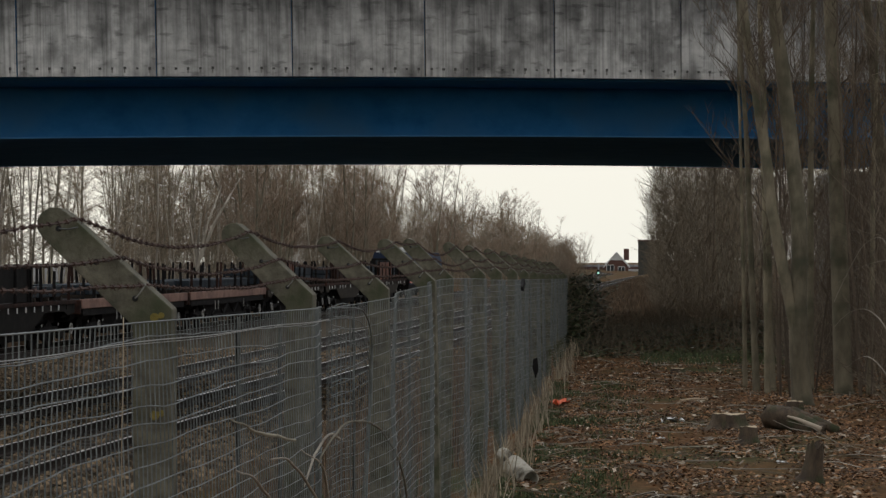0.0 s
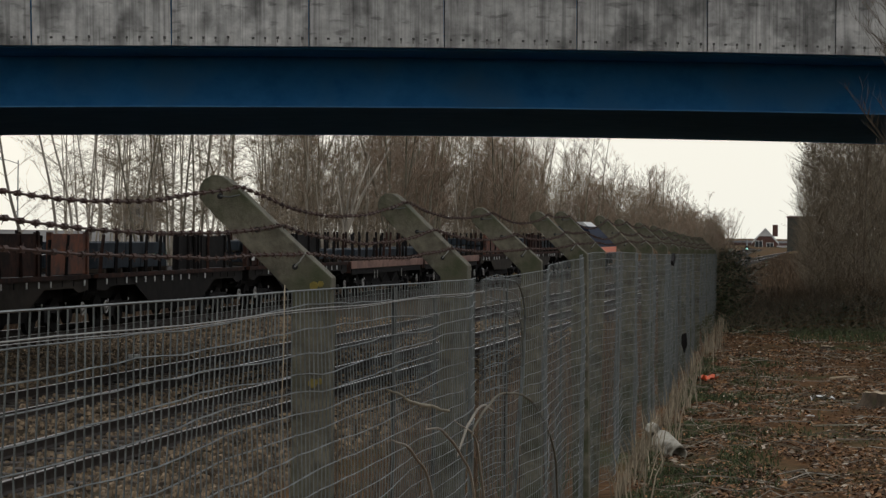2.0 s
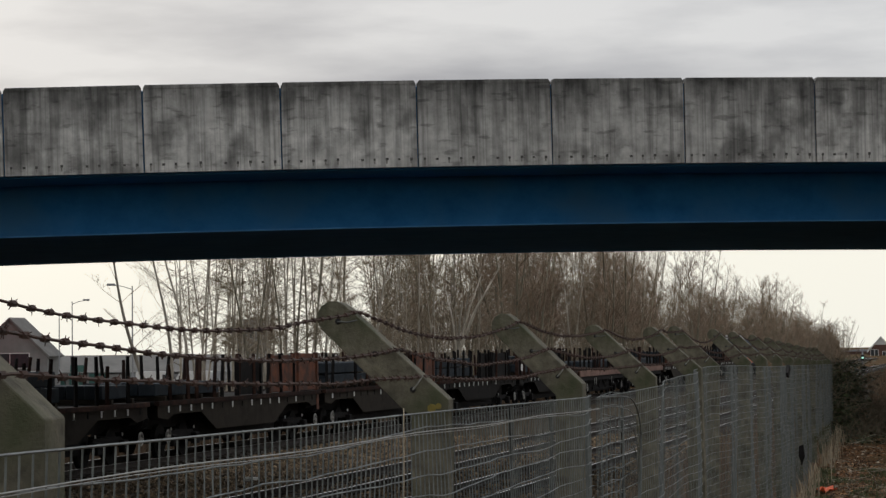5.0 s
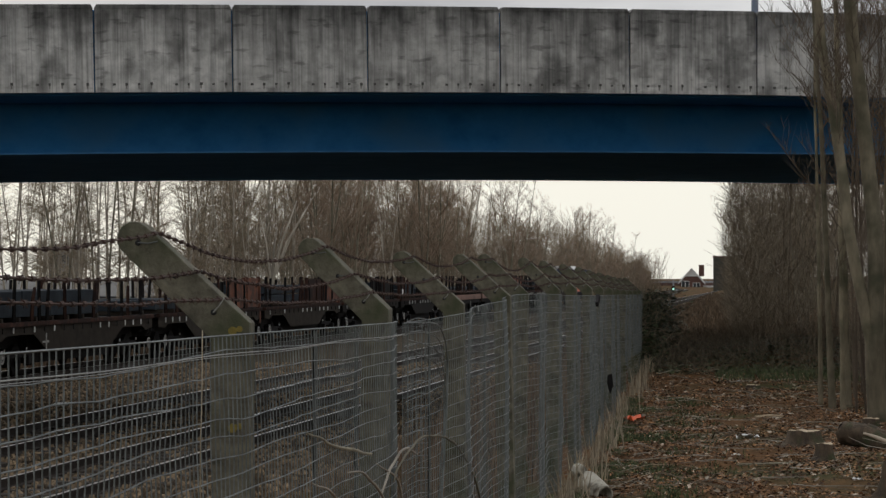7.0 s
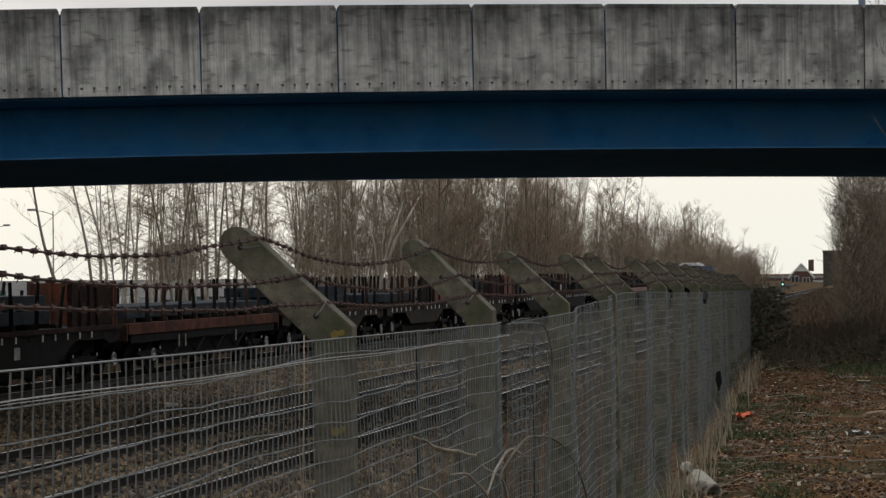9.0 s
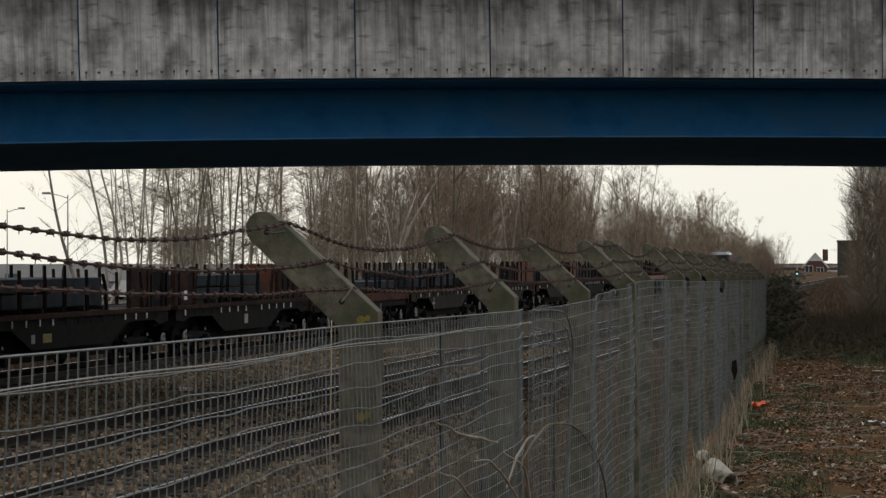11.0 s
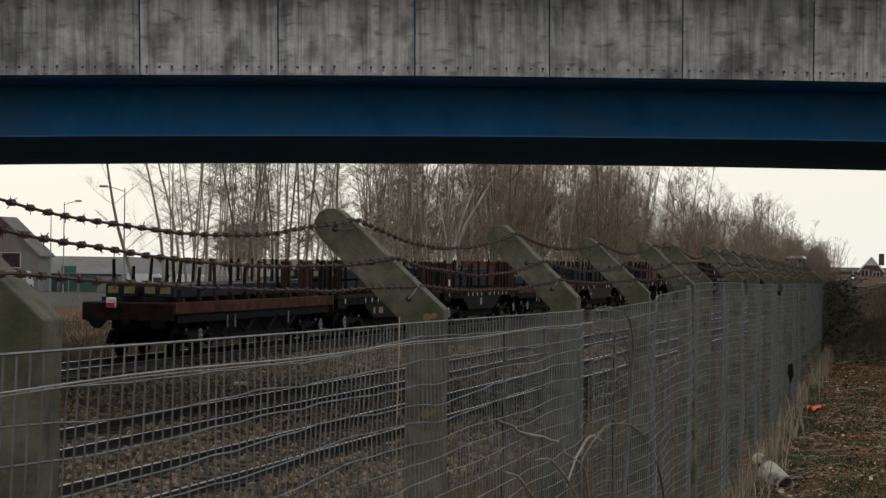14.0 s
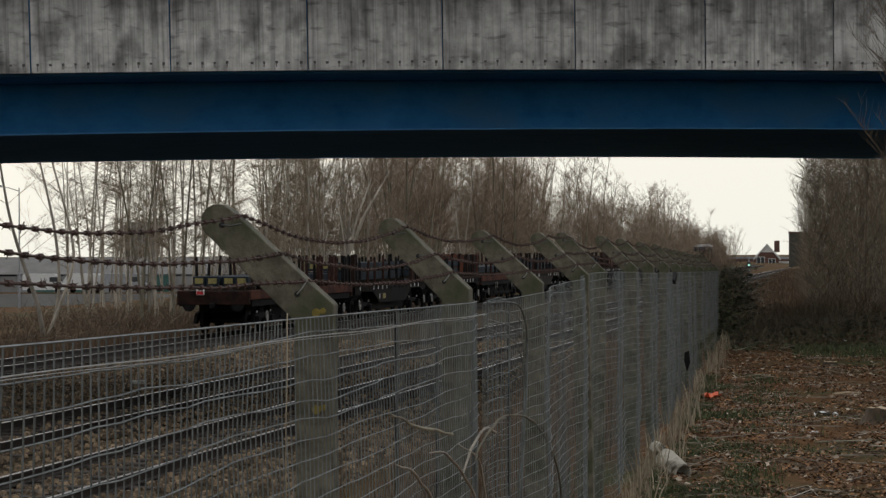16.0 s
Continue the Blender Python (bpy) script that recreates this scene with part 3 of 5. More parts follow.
def build_posts():
    hole = material("bolt_hole", (0.01, 0.01, 0.01), (0.02, 0.02, 0.02), 5, 0.9, bump=0)
    me = post_shape().mesh("post_body", [M_POST, hole])
    rr = random.Random(5)
    for i, y in enumerate(POST_Y):
        t = thing("fence_post", "mossy cranked concrete fence post with a rounded tip", "fence post", "concrete fence posts",
                  at=pose(FENCE_X - (0.022 if i == 1 else 0), y, post_top(i), rr.uniform(-0.6, 0.6), rr.uniform(-1.2, 1.2), rr.uniform(-3, 3)))
        ob = part("post_body", me, None, t)
        md = ob.modifiers.new("worn_edges", "BEVEL")
        md.width, md.segments, md.limit_method = 0.007, 1, "ANGLE"
        if i == 2:
            for (z, r) in ((-0.022, 0.012), (-0.275, 0.013)):
                part("lichen", Shape().disc((0.006, -0.0515, z), (0, 1, 0.1), r, 0.003, 7).disc((0.024, -0.0515, z + 0.005), (0, 1, 0.1), r * 0.7, 0.003, 7), M_LICHEN, t, "yellow lichen patch")
        for k, ((hx, hz), (sx, sz)) in enumerate(zip(HOLES, STRANDS)):
            part("tie_wire", Shape().tube([(hx, -0.053, hz), ((hx + sx) / 2, -0.062, (hz + sz) / 2 - 0.004), (sx, -0.06, sz)], 0.002, 4), M_STRAIN if k == 2 else M_STEELPOST, t, "twisted tie wire")


build_posts()


def wave(y, seed, a=0.012):
    return a * noise.noise((y * 0.9, seed * 3.1, 0.3)) + 0.4 * a * noise.noise((y * 3.5, seed * 1.7, 2.2))


def mesh_top(y):
    """Top of the wire mesh: low near the camera, dipping, then up by a lapped second sheet."""
    if y < 9.6:
        return 1.676 - 0.0099 * (y - 2.96)
    if y < 15.5:
        return 1.6 + 0.066 * (y - 9.6) / 5.9
    return 1.666 - 0.066 * smooth(15.5, 23, y) - 0.17 * max(0.0, y - 22) / 21


def billow(y):
    """How far the loose sheet bellies in and out between its ties."""
    return 0.034 * smooth(7.5, 10.5, y) * (math.sin(y * 2.35 + 0.6) + 0.6 * math.sin(y * 1.03 + 2.0) + 0.35 * math.sin(y * 5.1))


def build_mesh(y0, y1, x, label, pitch, ends):
    """A sheet of welded wire mesh, 50 mm squares, a little buckled."""
    t = thing("fence_mesh", label, "wire fence", "wire mesh sheets")
    r = 0.002 if y0 < 9 else 0.0016
    up, along = Shape(), Shape()
    n = int((y1 - y0) / pitch)
    for i in range(n + 1):
        y = y0 + i * pitch
        top = mesh_top(y) + 0.004 * noise.noise((y, 5, 5))
        step = 0.26 if y < 9 else 0.5
        pts = []
        z = top + 0.002
        while z > 0.0:
            pts.append((x + billow(y) + wave(y, round(z, 1), 0.02) + 0.012 * noise.noise((y * 0.8, z * 2.5, 7)), y + 0.008 * noise.noise((z * 4, y * 2, 1)), z))
            z -= step
        if len(pts) > 1:
            up.tube(pts, r, 3, cap=False)
    rows = int(1.6 / 0.05)
    for j in range(rows):
        pts = []
        m = max(4, int((y1 - y0) / (0.15 if y0 < 9 else 0.2)))
        for i in range(m + 1):
            y = y0 + (y1 - y0) * i / m
            z = mesh_top(min(y, y1)) - 0.05 * j + (wave(y, j * 0.15, 0.022) if j else 0.0)
            pts.append((x + 0.004 + billow(y) + wave(y, round(z, 1), 0.02) + 0.012 * noise.noise((y * 0.8, z * 2.5, 7)), y, z))
        along.tube(pts, r * (1.25 if j == 0 else 1.0), 3, cap=False)
    part("upright_wire_set", up, M_MESH, t, kind="stuff")
    part("line_wire_set", along, M_MESH, t, kind="stuff")
    if ends:
        # the free edge curls back over the sheet behind it
        c = Shape()
        for j in range(26):
            zt = mesh_top(y1 - 0.02) - 0.05 * j
            c.tube([(x, y1 - 0.02, zt), (x + 0.03, y1 + 0.1, zt + 0.012), (x + 0.055, y1 + 0.24, zt + 0.004)], r, 3, cap=False)
        for q in (0.0, 0.05, 0.1, 0.15, 0.2, 0.24):
            c.tube([(x + 0.25 * q, y1 + q, mesh_top(y1 - 0.02) + 0.01 - 0.5 * max(0, q - 0.16)), (x + 0.25 * q, y1 + q, mesh_top(y1 - 0.02) - 1.3)], r, 3, cap=False)
        part("curled_edge", c, M_MESH, t, "bent free edge of the mesh")
        # the top corner sags over and its selvedge wires stand out
        for k in range(4):
            d = 0.05 * k
            hoop = [(x + 0.02, y1 - 0.1 - d, 1.607 - 0.6 * d), (x + 0.05, y1 + 0.35 - d, 1.6 - 0.9 * d), (x + 0.06, y1 + 0.66 - d, 1.57 - d), (x + 0.065, y1 + 0.86 - d, 1.47 - d),
                    (x + 0.06, y1 + 0.92 - d, 1.3 - d), (x + 0.05, y1 + 0.9 - d, 1.0), (x + 0.03, y1 + 0.85 - d, 0.55)]
            part("selvedge_wire", Shape().tube(flowing(hoop), 0.0036 if k == 0 else 0.002, 5), M_MESH, t, "bowed edge wire", smooth=True)
    return t


build_mesh(0.5, 9.55, FENCE_X + 0.062, "buckled galvanised welded wire mesh tied to the concrete posts", 0.05, True)
build_mesh(9.65, 45.2, FENCE_X + 0.075, "tall galvanised welded wire mesh running to the fence end", 0.05, False)

# straining wire near the top of the near sheet, and light steel posts behind the mesh
for k, r in ((0.046, 0.0015), (0.051, 0.0009)):
    sw = Shape().tube([(FENCE_X + 0.075, y, mesh_top(min(y, 9.5)) - k - 0.003 * math.sin(y * (2.1 + 20 * k))) for y in [0.4 + 0.28 * i for i in range(33)]], r, 5)
    solo("straining_wire", sw, M_STRAIN, "pale straining wire along the mesh top", "wire", "straining wires")
for y in (7.45, 8.35, 10.6, 13.3, 45.1):
    w = 0.006
    s = Shape().box(-w, -w, -1.75, w, -w + 0.004, 0).box(-w, -w, -1.75, -w + 0.004, w, 0)
    solo("steel_post", s, M_STEELPOST, "thin galvanised steel angle post behind the mesh", "fence post", "steel angle posts",
         at=pose(FENCE_X + 0.03, y, mesh_top(y) - 0.01))


def build_barbed(k, index):
    """One strand of two-ply barbed wire slung along the arms."""
    s = Shape()
    rr = random.Random(20 + index)
    base = Vector((k[0], 0, k[1]))
    for i in range(len(POST_Y) - 1):
        # the top strand rides up to the edge of the arm from the third post on
        a = Vector((FENCE_X + base.x, POST_Y[i] - 0.06, post_top(i) + base.z + (0.026 if index == 0 and i > 1 else 0)))
        b = Vector((FENCE_X + base.x, POST_Y[i + 1] - 0.06, post_top(i + 1) + base.z + (0.026 if index == 0 and i > 0 else 0)))
        span = b.y - a.y
        sag = (0.045, 0.035, 0.016)[index] * (span / 2.85) ** 2 * rr.uniform(0.85, 1.15) + ((0.028, 0.016, 0.01)[index] if i == 2 else 0.014 if i == 1 and index == 0 else 0)
        n = 22 if i < 4 else 10
        pts = []
        for j in range(n + 1):
            u = j / n
            p = a.lerp(b, u)
            p.z -= sag * 4 * u * (1 - u)
            p.x += 0.006 * noise.noise((p.y * 2, index, 3))
            p.z += 0.006 * noise.noise((p.y * 2.2, index, 8))
            pts.append(p)
        s.tube(pts, 0.0026, 4)
        c = int(span / 0.085)
        for j in range(c):
            u = (j + 0.5) / c
            q = pts[min(n - 1, int(u * n))].lerp(pts[min(n, int(u * n) + 1)], u * n - int(u * n))
            s.tube([q - Vector((0, 0.012, 0)), q + Vector((0, 0.012, 0))], 0.006, 5)
            for _ in range(4):
                d = Vector((rr.uniform(-1, 1), rr.uniform(-0.5, 0.5), rr.uniform(-1, 1))).normalized() * 0.012
                s.tube([q - d * 0.3, q + d], [0.0016, 0.0008], 3, cap=False)
    solo("barbed_wire", s, M_BARB, "rusty barbed wire strand slung between the cranked posts", "barbed wire", "barbed wire strands")


for i, k in enumerate(STRANDS):
    build_barbed(k, i)


# ---- freight train ----
def wagon_frame(s, length, deck):
    """Underframe, cross-bearers and draw gear, in the wagon's own space: x across, y along, rail top at z = 0."""
    h = length / 2
    s.box(-0.95, -h + 4.2, 0.35, 0.95, h - 4.2, deck - 0.4)
    s.box(-0.7, -h + 0.7, deck - 0.75, 0.7, h - 0.7, deck - 0.3)
    s.box(-0.35, -h + 0.6, deck - 0.55, 0.35, h - 0.6, deck - 0.16)
    for y in (-h + 0.5, h - 0.62):
        s.box(-1.2, y, deck - 0.5, 1.2, y + 0.12, deck - 0.16)
    return s


def bogie(parent, y):
    b = part("bogie", Shape().prism([(-1.3, 0.36), (-1.0, 0.72), (-0.45, 0.82), (0.45, 0.82), (1.0, 0.72), (1.3, 0.36), (1.05, 0.36), (0.75, 0.55), (0.3, 0.42), (-0.3, 0.42), (-0.75, 0.55), (-1.05, 0.36)],
                                   0.98, 1.1, turn=Matrix.Rotation(math.pi / 2, 4, "Z")), M_UNDER, parent, at=pose(0, y, 0))
    part("bogie_frame", Shape().prism([(-1.3, 0.36), (-1.0, 0.72), (1.0, 0.72), (1.3, 0.36), (0.75, 0.55), (-0.75, 0.55)], -1.1, -0.98,
                                      turn=Matrix.Rotation(math.pi / 2, 4, "Z")).box(-1.0, -0.25, 0.45, 1.0, 0.25, 0.75), M_UNDER, b)
    for a in (-0.95, 0.95):
        w = Shape()
        for x in (-0.76, 0.76):
            w.disc((x, 0, 0), (1, 0, 0), 0.46, 0.12, 18).disc((x * 1.08, 0, 0), (1, 0, 0), 0.2, 0.1, 10)
        w.tube([(-0.76, 0, 0), (0.76, 0, 0)], 0.08, 8)
        part("wheelset", w, M_UNDER, b, at=pose(0, a, 0.46))
        part("axlebox", Shape().box(1.08, a - 0.17, 0.32, 1.26, a + 0.17, 0.64, bevel=0.03), M_UNDER, b)
        part("lamp_bracket", Shape().box(1.12, a - 0.012, 0.74, 1.15, a + 0.012, 0.82), M_WHITE, b)
    return b


M_WHEEL = material("grimy_white", (0.2, 0.19, 0.17), (0.42, 0.41, 0.38), 9, 0.7, bump=0.1)


def handwheel(parent, y):
    s = Shape()
    rim = [(1.34, y + 0.17 * math.cos(i * math.tau / 16), 0.62 + 0.17 * math.sin(i * math.tau / 16)) for i in range(17)]
    s.tube(rim[:9], 0.022, 5).tube(rim[8:], 0.022, 5)
    s.box(1.325, y - 0.16, 0.6, 1.345, y + 0.16, 0.64).box(1.325, y - 0.02, 0.46, 1.345, y + 0.02, 0.78).disc((1.335, y, 0.62), (1, 0, 0), 0.06, 0.03, 10)
    part("brake_handwheel", s, M_WHEEL, parent, "grimy white brake handwheel")


def blooms(parent, y0, y1, z0, layers, rr, ends=False, height=0.36):
    """A pile of long square steel blooms, four across, with painted tail ends where they show."""
    n = 1 if y1 - y0 < 6 else 2
    for layer in range(layers):
        for k in range(4):
            cuts = [y0 + rr.uniform(0, 0.25)] + sorted(rr.uniform(y0 + 2, y1 - 2) for _ in range(n - 1)) + [y1 - rr.uniform(0, 0.5)]
            for a, b in zip(cuts, cuts[1:]):
                x = -1.05 + 0.53 * k
                z = z0 + layer * (height + 0.03)
                bar = part("steel_bloom", Shape().box(x, a, z, x + 0.47, b - 0.05, z + height * rr.uniform(0.93, 1.0), bevel=0.02), M_BOARD, parent, "blue-grey steel bloom")
                if ends and a == cuts[0] and layer == layers - 1:
                    part("paint_patch", Shape().box(x + 0.08, a - 0.006, z + 0.1, x + 0.38, a + 0.002, z + 0.29), M_FADEDYELLOW, bar, "faded yellow painted end")


def fittings(parent, length, deck, rr, bulk, panels, load):
    h = length / 2
    # stanchions along both sides, some bent
    for side in (-1.22, 1.22):
        y = -h + 0.7
        while y < h - 0.6:
            top = 1.2 * rr.choice((1, 1, 1, 0.97, 0.9, 0.8))
            lx, ly = rr.uniform(-0.06, 0.06), rr.choice((0, 0, 0.02, 0.03, -0.05, 0.2, -0.18))
            if rr.random() < 0.9:
                part("stanchion", Shape().tube([(side, y, deck), (side + lx * 0.4, y + ly * 0.3, deck + 0.6), (side + lx, y + ly, deck + top)], [0.058, 0.055, 0.048], 4), rr.choice((M_RUST, M_UNDER, M_UNDER)), parent)
            y += rr.choice((0.7, 1.4, 1.5, 1.55, 1.7))
    for (y0, y1, layers, ends) in load:
        y = y0 + 0.2
        while y < y1:
            part("packing_timber", Shape().box(-1.15, y, deck, 1.22, y + 0.16, deck + 0.12, bevel=0.01), M_SIDE, parent)
            y += 1.5
        blooms(parent, y0, y1, deck + 0.124, layers, rr, ends)
    for (y, mat) in bulk:
        p = Shape().box(-1.25, y - 0.05, deck, 1.25, y + 0.05, deck + 1.15, bevel=0.015)
        for x in (-1.2, -0.6, 0, 0.6, 1.2):
            p.box(x - 0.05, y - 0.13, deck, x + 0.05, y + 0.13, deck + 1.19)
        part("bulkhead", p, mat, parent, "rusted steel bulkhead")
    for (y0, y1, z1, mat) in panels:
        p = Shape().box(1.14, y0, deck + 0.02, 1.2, y1, deck + z1, bevel=0.01)
        for y in (y0, y1):
            p.box(1.12, y - 0.07, deck, 1.26, y + 0.07, deck + z1 + 0.04)
        part("side_panel", p, mat, parent, "rusted steel side panel")


def belly_wagon(length, seed, bulk=(), side=(), load=(), marks=(), orange_end=False, plate=None):
    """Bogie bolster wagon with deep belly sills that step up over the bogies."""
    rr = random.Random(seed)
    t = thing("bolster_wagon", "grimy bogie bolster wagon with stanchions and deep belly sills", "freight wagon", "freight train wagons")
    h, deck = length / 2, 1.55
    f = wagon_frame(Shape(), length, deck)
    part("underframe", f, M_UNDER, t)
    yb = h - 2.65
    for x in (1.27, -1.27):
        o = [(-h + 0.25, deck - 0.12), (-h + 0.25, deck - 0.42), (-yb - 1.6, deck - 0.5), (-yb - 1.15, deck - 0.36), (-yb + 1.15, deck - 0.36), (-yb + 2.5, deck - 0.88),
             (yb - 2.5, deck - 0.88), (yb - 1.15, deck - 0.36), (yb + 1.15, deck - 0.36), (yb + 1.6, deck - 0.5), (h - 0.25, deck - 0.42), (h - 0.25, deck - 0.12)]
        part("belly_sill", Shape().prism(o, x - 0.012, x + 0.012, turn=Matrix.Rotation(math.pi / 2, 4, "Z") @ Matrix.Scale(1, 4)), plate or M_SIDE, t, "dusty grey-brown belly sill" if plate is None else "sooty dark belly sill")
        part("deck_edge", Shape().box(x - 0.07, -h + 0.2, deck - 0.12, x + 0.07, h - 0.2, deck), M_RUST, t)
    part("deck", Shape().box(-1.2, -h + 0.2, deck - 0.1, 1.2, h - 0.2, deck - 0.02), M_UNDER, t, "worn timber deck")
    y = -h + 0.9
    while y < h - 0.6:
        part("lashing_hook", Shape().box(1.345, y - 0.025, deck - 0.3, 1.37, y + 0.025, deck - 0.14), M_WHITE if rr.random() < 0.55 else M_UNDER, t)
        y += 0.92
    for yy in (-yb, yb):
        bogie(t, yy)
        handwheel(t, yy + math.copysign(1.75, yy))
    fittings(t, length, deck, rr, bulk, side, load)
    for (y0, y1, z0, z1, mat) in marks:
        part("painted_mark", Shape().box(1.284, y0, deck + z0, 1.288, y1, deck + z1), mat, t)
    if orange_end:
        part("end_stripe", Shape().box(1.284, h - 0.55, deck - 0.62, 1.3, h - 0.3, deck - 0.13), M_RUSTORANGE, t, "orange end stripe")
    buffers(t, h)
    return t


def buffers(t, h):
    for y in (-h, h):
        for x in (-0.87, 0.87):
            part("buffer", Shape().tube([(x, y * (1 - 0.6 / abs(y)), 1.05), (x, y * (1 - 0.03 / abs(y)), 1.05)], 0.09, 8).disc((x, y * (1 - 0.03 / abs(y)), 1.05), (0, 1, 0), 0.23, 0.05, 14), M_UNDER, t)


def sill_wagon(length, seed, bulk=(), side=(), load=(), tail=False, sill=None):
    """Long bogie flat with a straight faded-red side sill over a black trussed underframe."""
    rr = random.Random(seed)
    t = thing("flat_wagon", "bogie flat wagon with faded red sill and low loads", "freight wagon", "freight train wagons")
    h, deck = length / 2, 1.55
    part("underframe", wagon_frame(Shape(), length, deck), M_UNDER, t)
    for x in (1.28, -1.28):
        part("side_sill", Shape().box(x - 0.05, -h + 0.15, deck - 0.32, x + 0.05, h - 0.15, deck, bevel=0.015), sill or M_REDSILL, t, "faded red side sill")
        s = Shape().box(x - 0.08, -h + 0.5, deck - 0.56, x - 0.02, h - 0.5, deck - 0.33)
        yy = -h + 4.6
        s.box(x - 0.07, -h + 4.6, deck - 1.05, x - 0.02, h - 4.6, deck - 0.98)
        while yy < h - 4.5:
            s.tube([(x - 0.05, yy, deck - 1.0), (x - 0.05, yy + 1.1, deck - 0.5)], 0.04, 4).tube([(x - 0.05, yy + 2.2, deck - 1.0), (x - 0.05, yy + 1.1, deck - 0.5)], 0.04, 4)
            yy += 2.2
        part("truss", s, M_UNDER, t)
    for y0 in (-h, h - 0.16):
        part("headstock", Shape().box(-1.3, y0, deck - 0.5, 1.3, y0 + 0.16, deck - 0.02, bevel=0.02), M_RUST, t)
    part("deck", Shape().box(-1.22, -h + 0.2, deck - 0.1, 1.22, h - 0.2, deck - 0.01), M_UNDER, t, "worn timber deck")
    for yy in (-h + 2.6, h - 2.6):
        bogie(t, yy)
    for yy in (-h + 4.8, -h / 3, h / 3):
        part("brake_lever", Shape().box(1.3, yy, deck - 0.78, 1.33, yy + 0.05, deck - 0.42), M_WHEEL, t, "white tipped brake lever")
    handwheel(t, h - 1.8)
    handwheel(t, -h + 2.3)
    fittings(t, length, deck, rr, bulk, side, load)
    buffers(t, h)
    if tail:
        lamp = part("tail_lamp", Shape().box(-0.58, -h - 0.1, deck - 0.16, -0.3, -h - 0.004, deck + 0.12, bevel=0.03), M_WHITE, t, "white tail lamp case")
        part("lens", Shape().box(-0.56, -h - 0.115, deck - 0.14, -0.32, -h - 0.1, deck - 0.02, bevel=0.006), M_RED, lamp, "red lens")
        part("coupling_hook", Shape().box(-0.09, -h - 0.22, deck - 0.62, 0.09, -h, deck - 0.42, bevel=0.04), M_UNDER, t)
    return t


def locomotive():
    t = thing("locomotive", "yellow, orange and blue diesel locomotive with a pale roof", "locomotive", "freight train wagons")
    part("body", Shape().prism([(-1.3, 1.1), (1.3, 1.1), (1.32, 2.6), (1.1, 3.3), (-1.1, 3.3), (-1.32, 2.6)], -9.2, 9.2), material("loco_blue", (0.008, 0.016, 0.04), (0.014, 0.026, 0.06), 2, 0.9), t)
    part("roof", Shape().prism([(-1.12, 3.28), (1.12, 3.28), (0.7, 3.62), (-0.7, 3.62)], -8.8, -3.5), M_WHITE, t, "pale roof end")
    part("cab_end", Shape().box(-1.3, -9.32, 1.1, 1.3, -9.2, 2.9, bevel=0.03), M_UNDER, t, "dark cab end")
    part("stripe", Shape().box(1.325, -9.1, 1.2, 1.34, 9.1, 1.7), M_ORANGE, t, "orange stripe")
    part("windscreen", Shape().box(-1.0, -9.34, 2.2, 1.0, -9.33, 2.75), M_GLASS, t)
    part("underframe", Shape().box(-1.2, -9, 0.7, 1.2, 9, 1.1), M_UNDER, t)
    bogie(t, -6)
    bogie(t, 6)
    return t


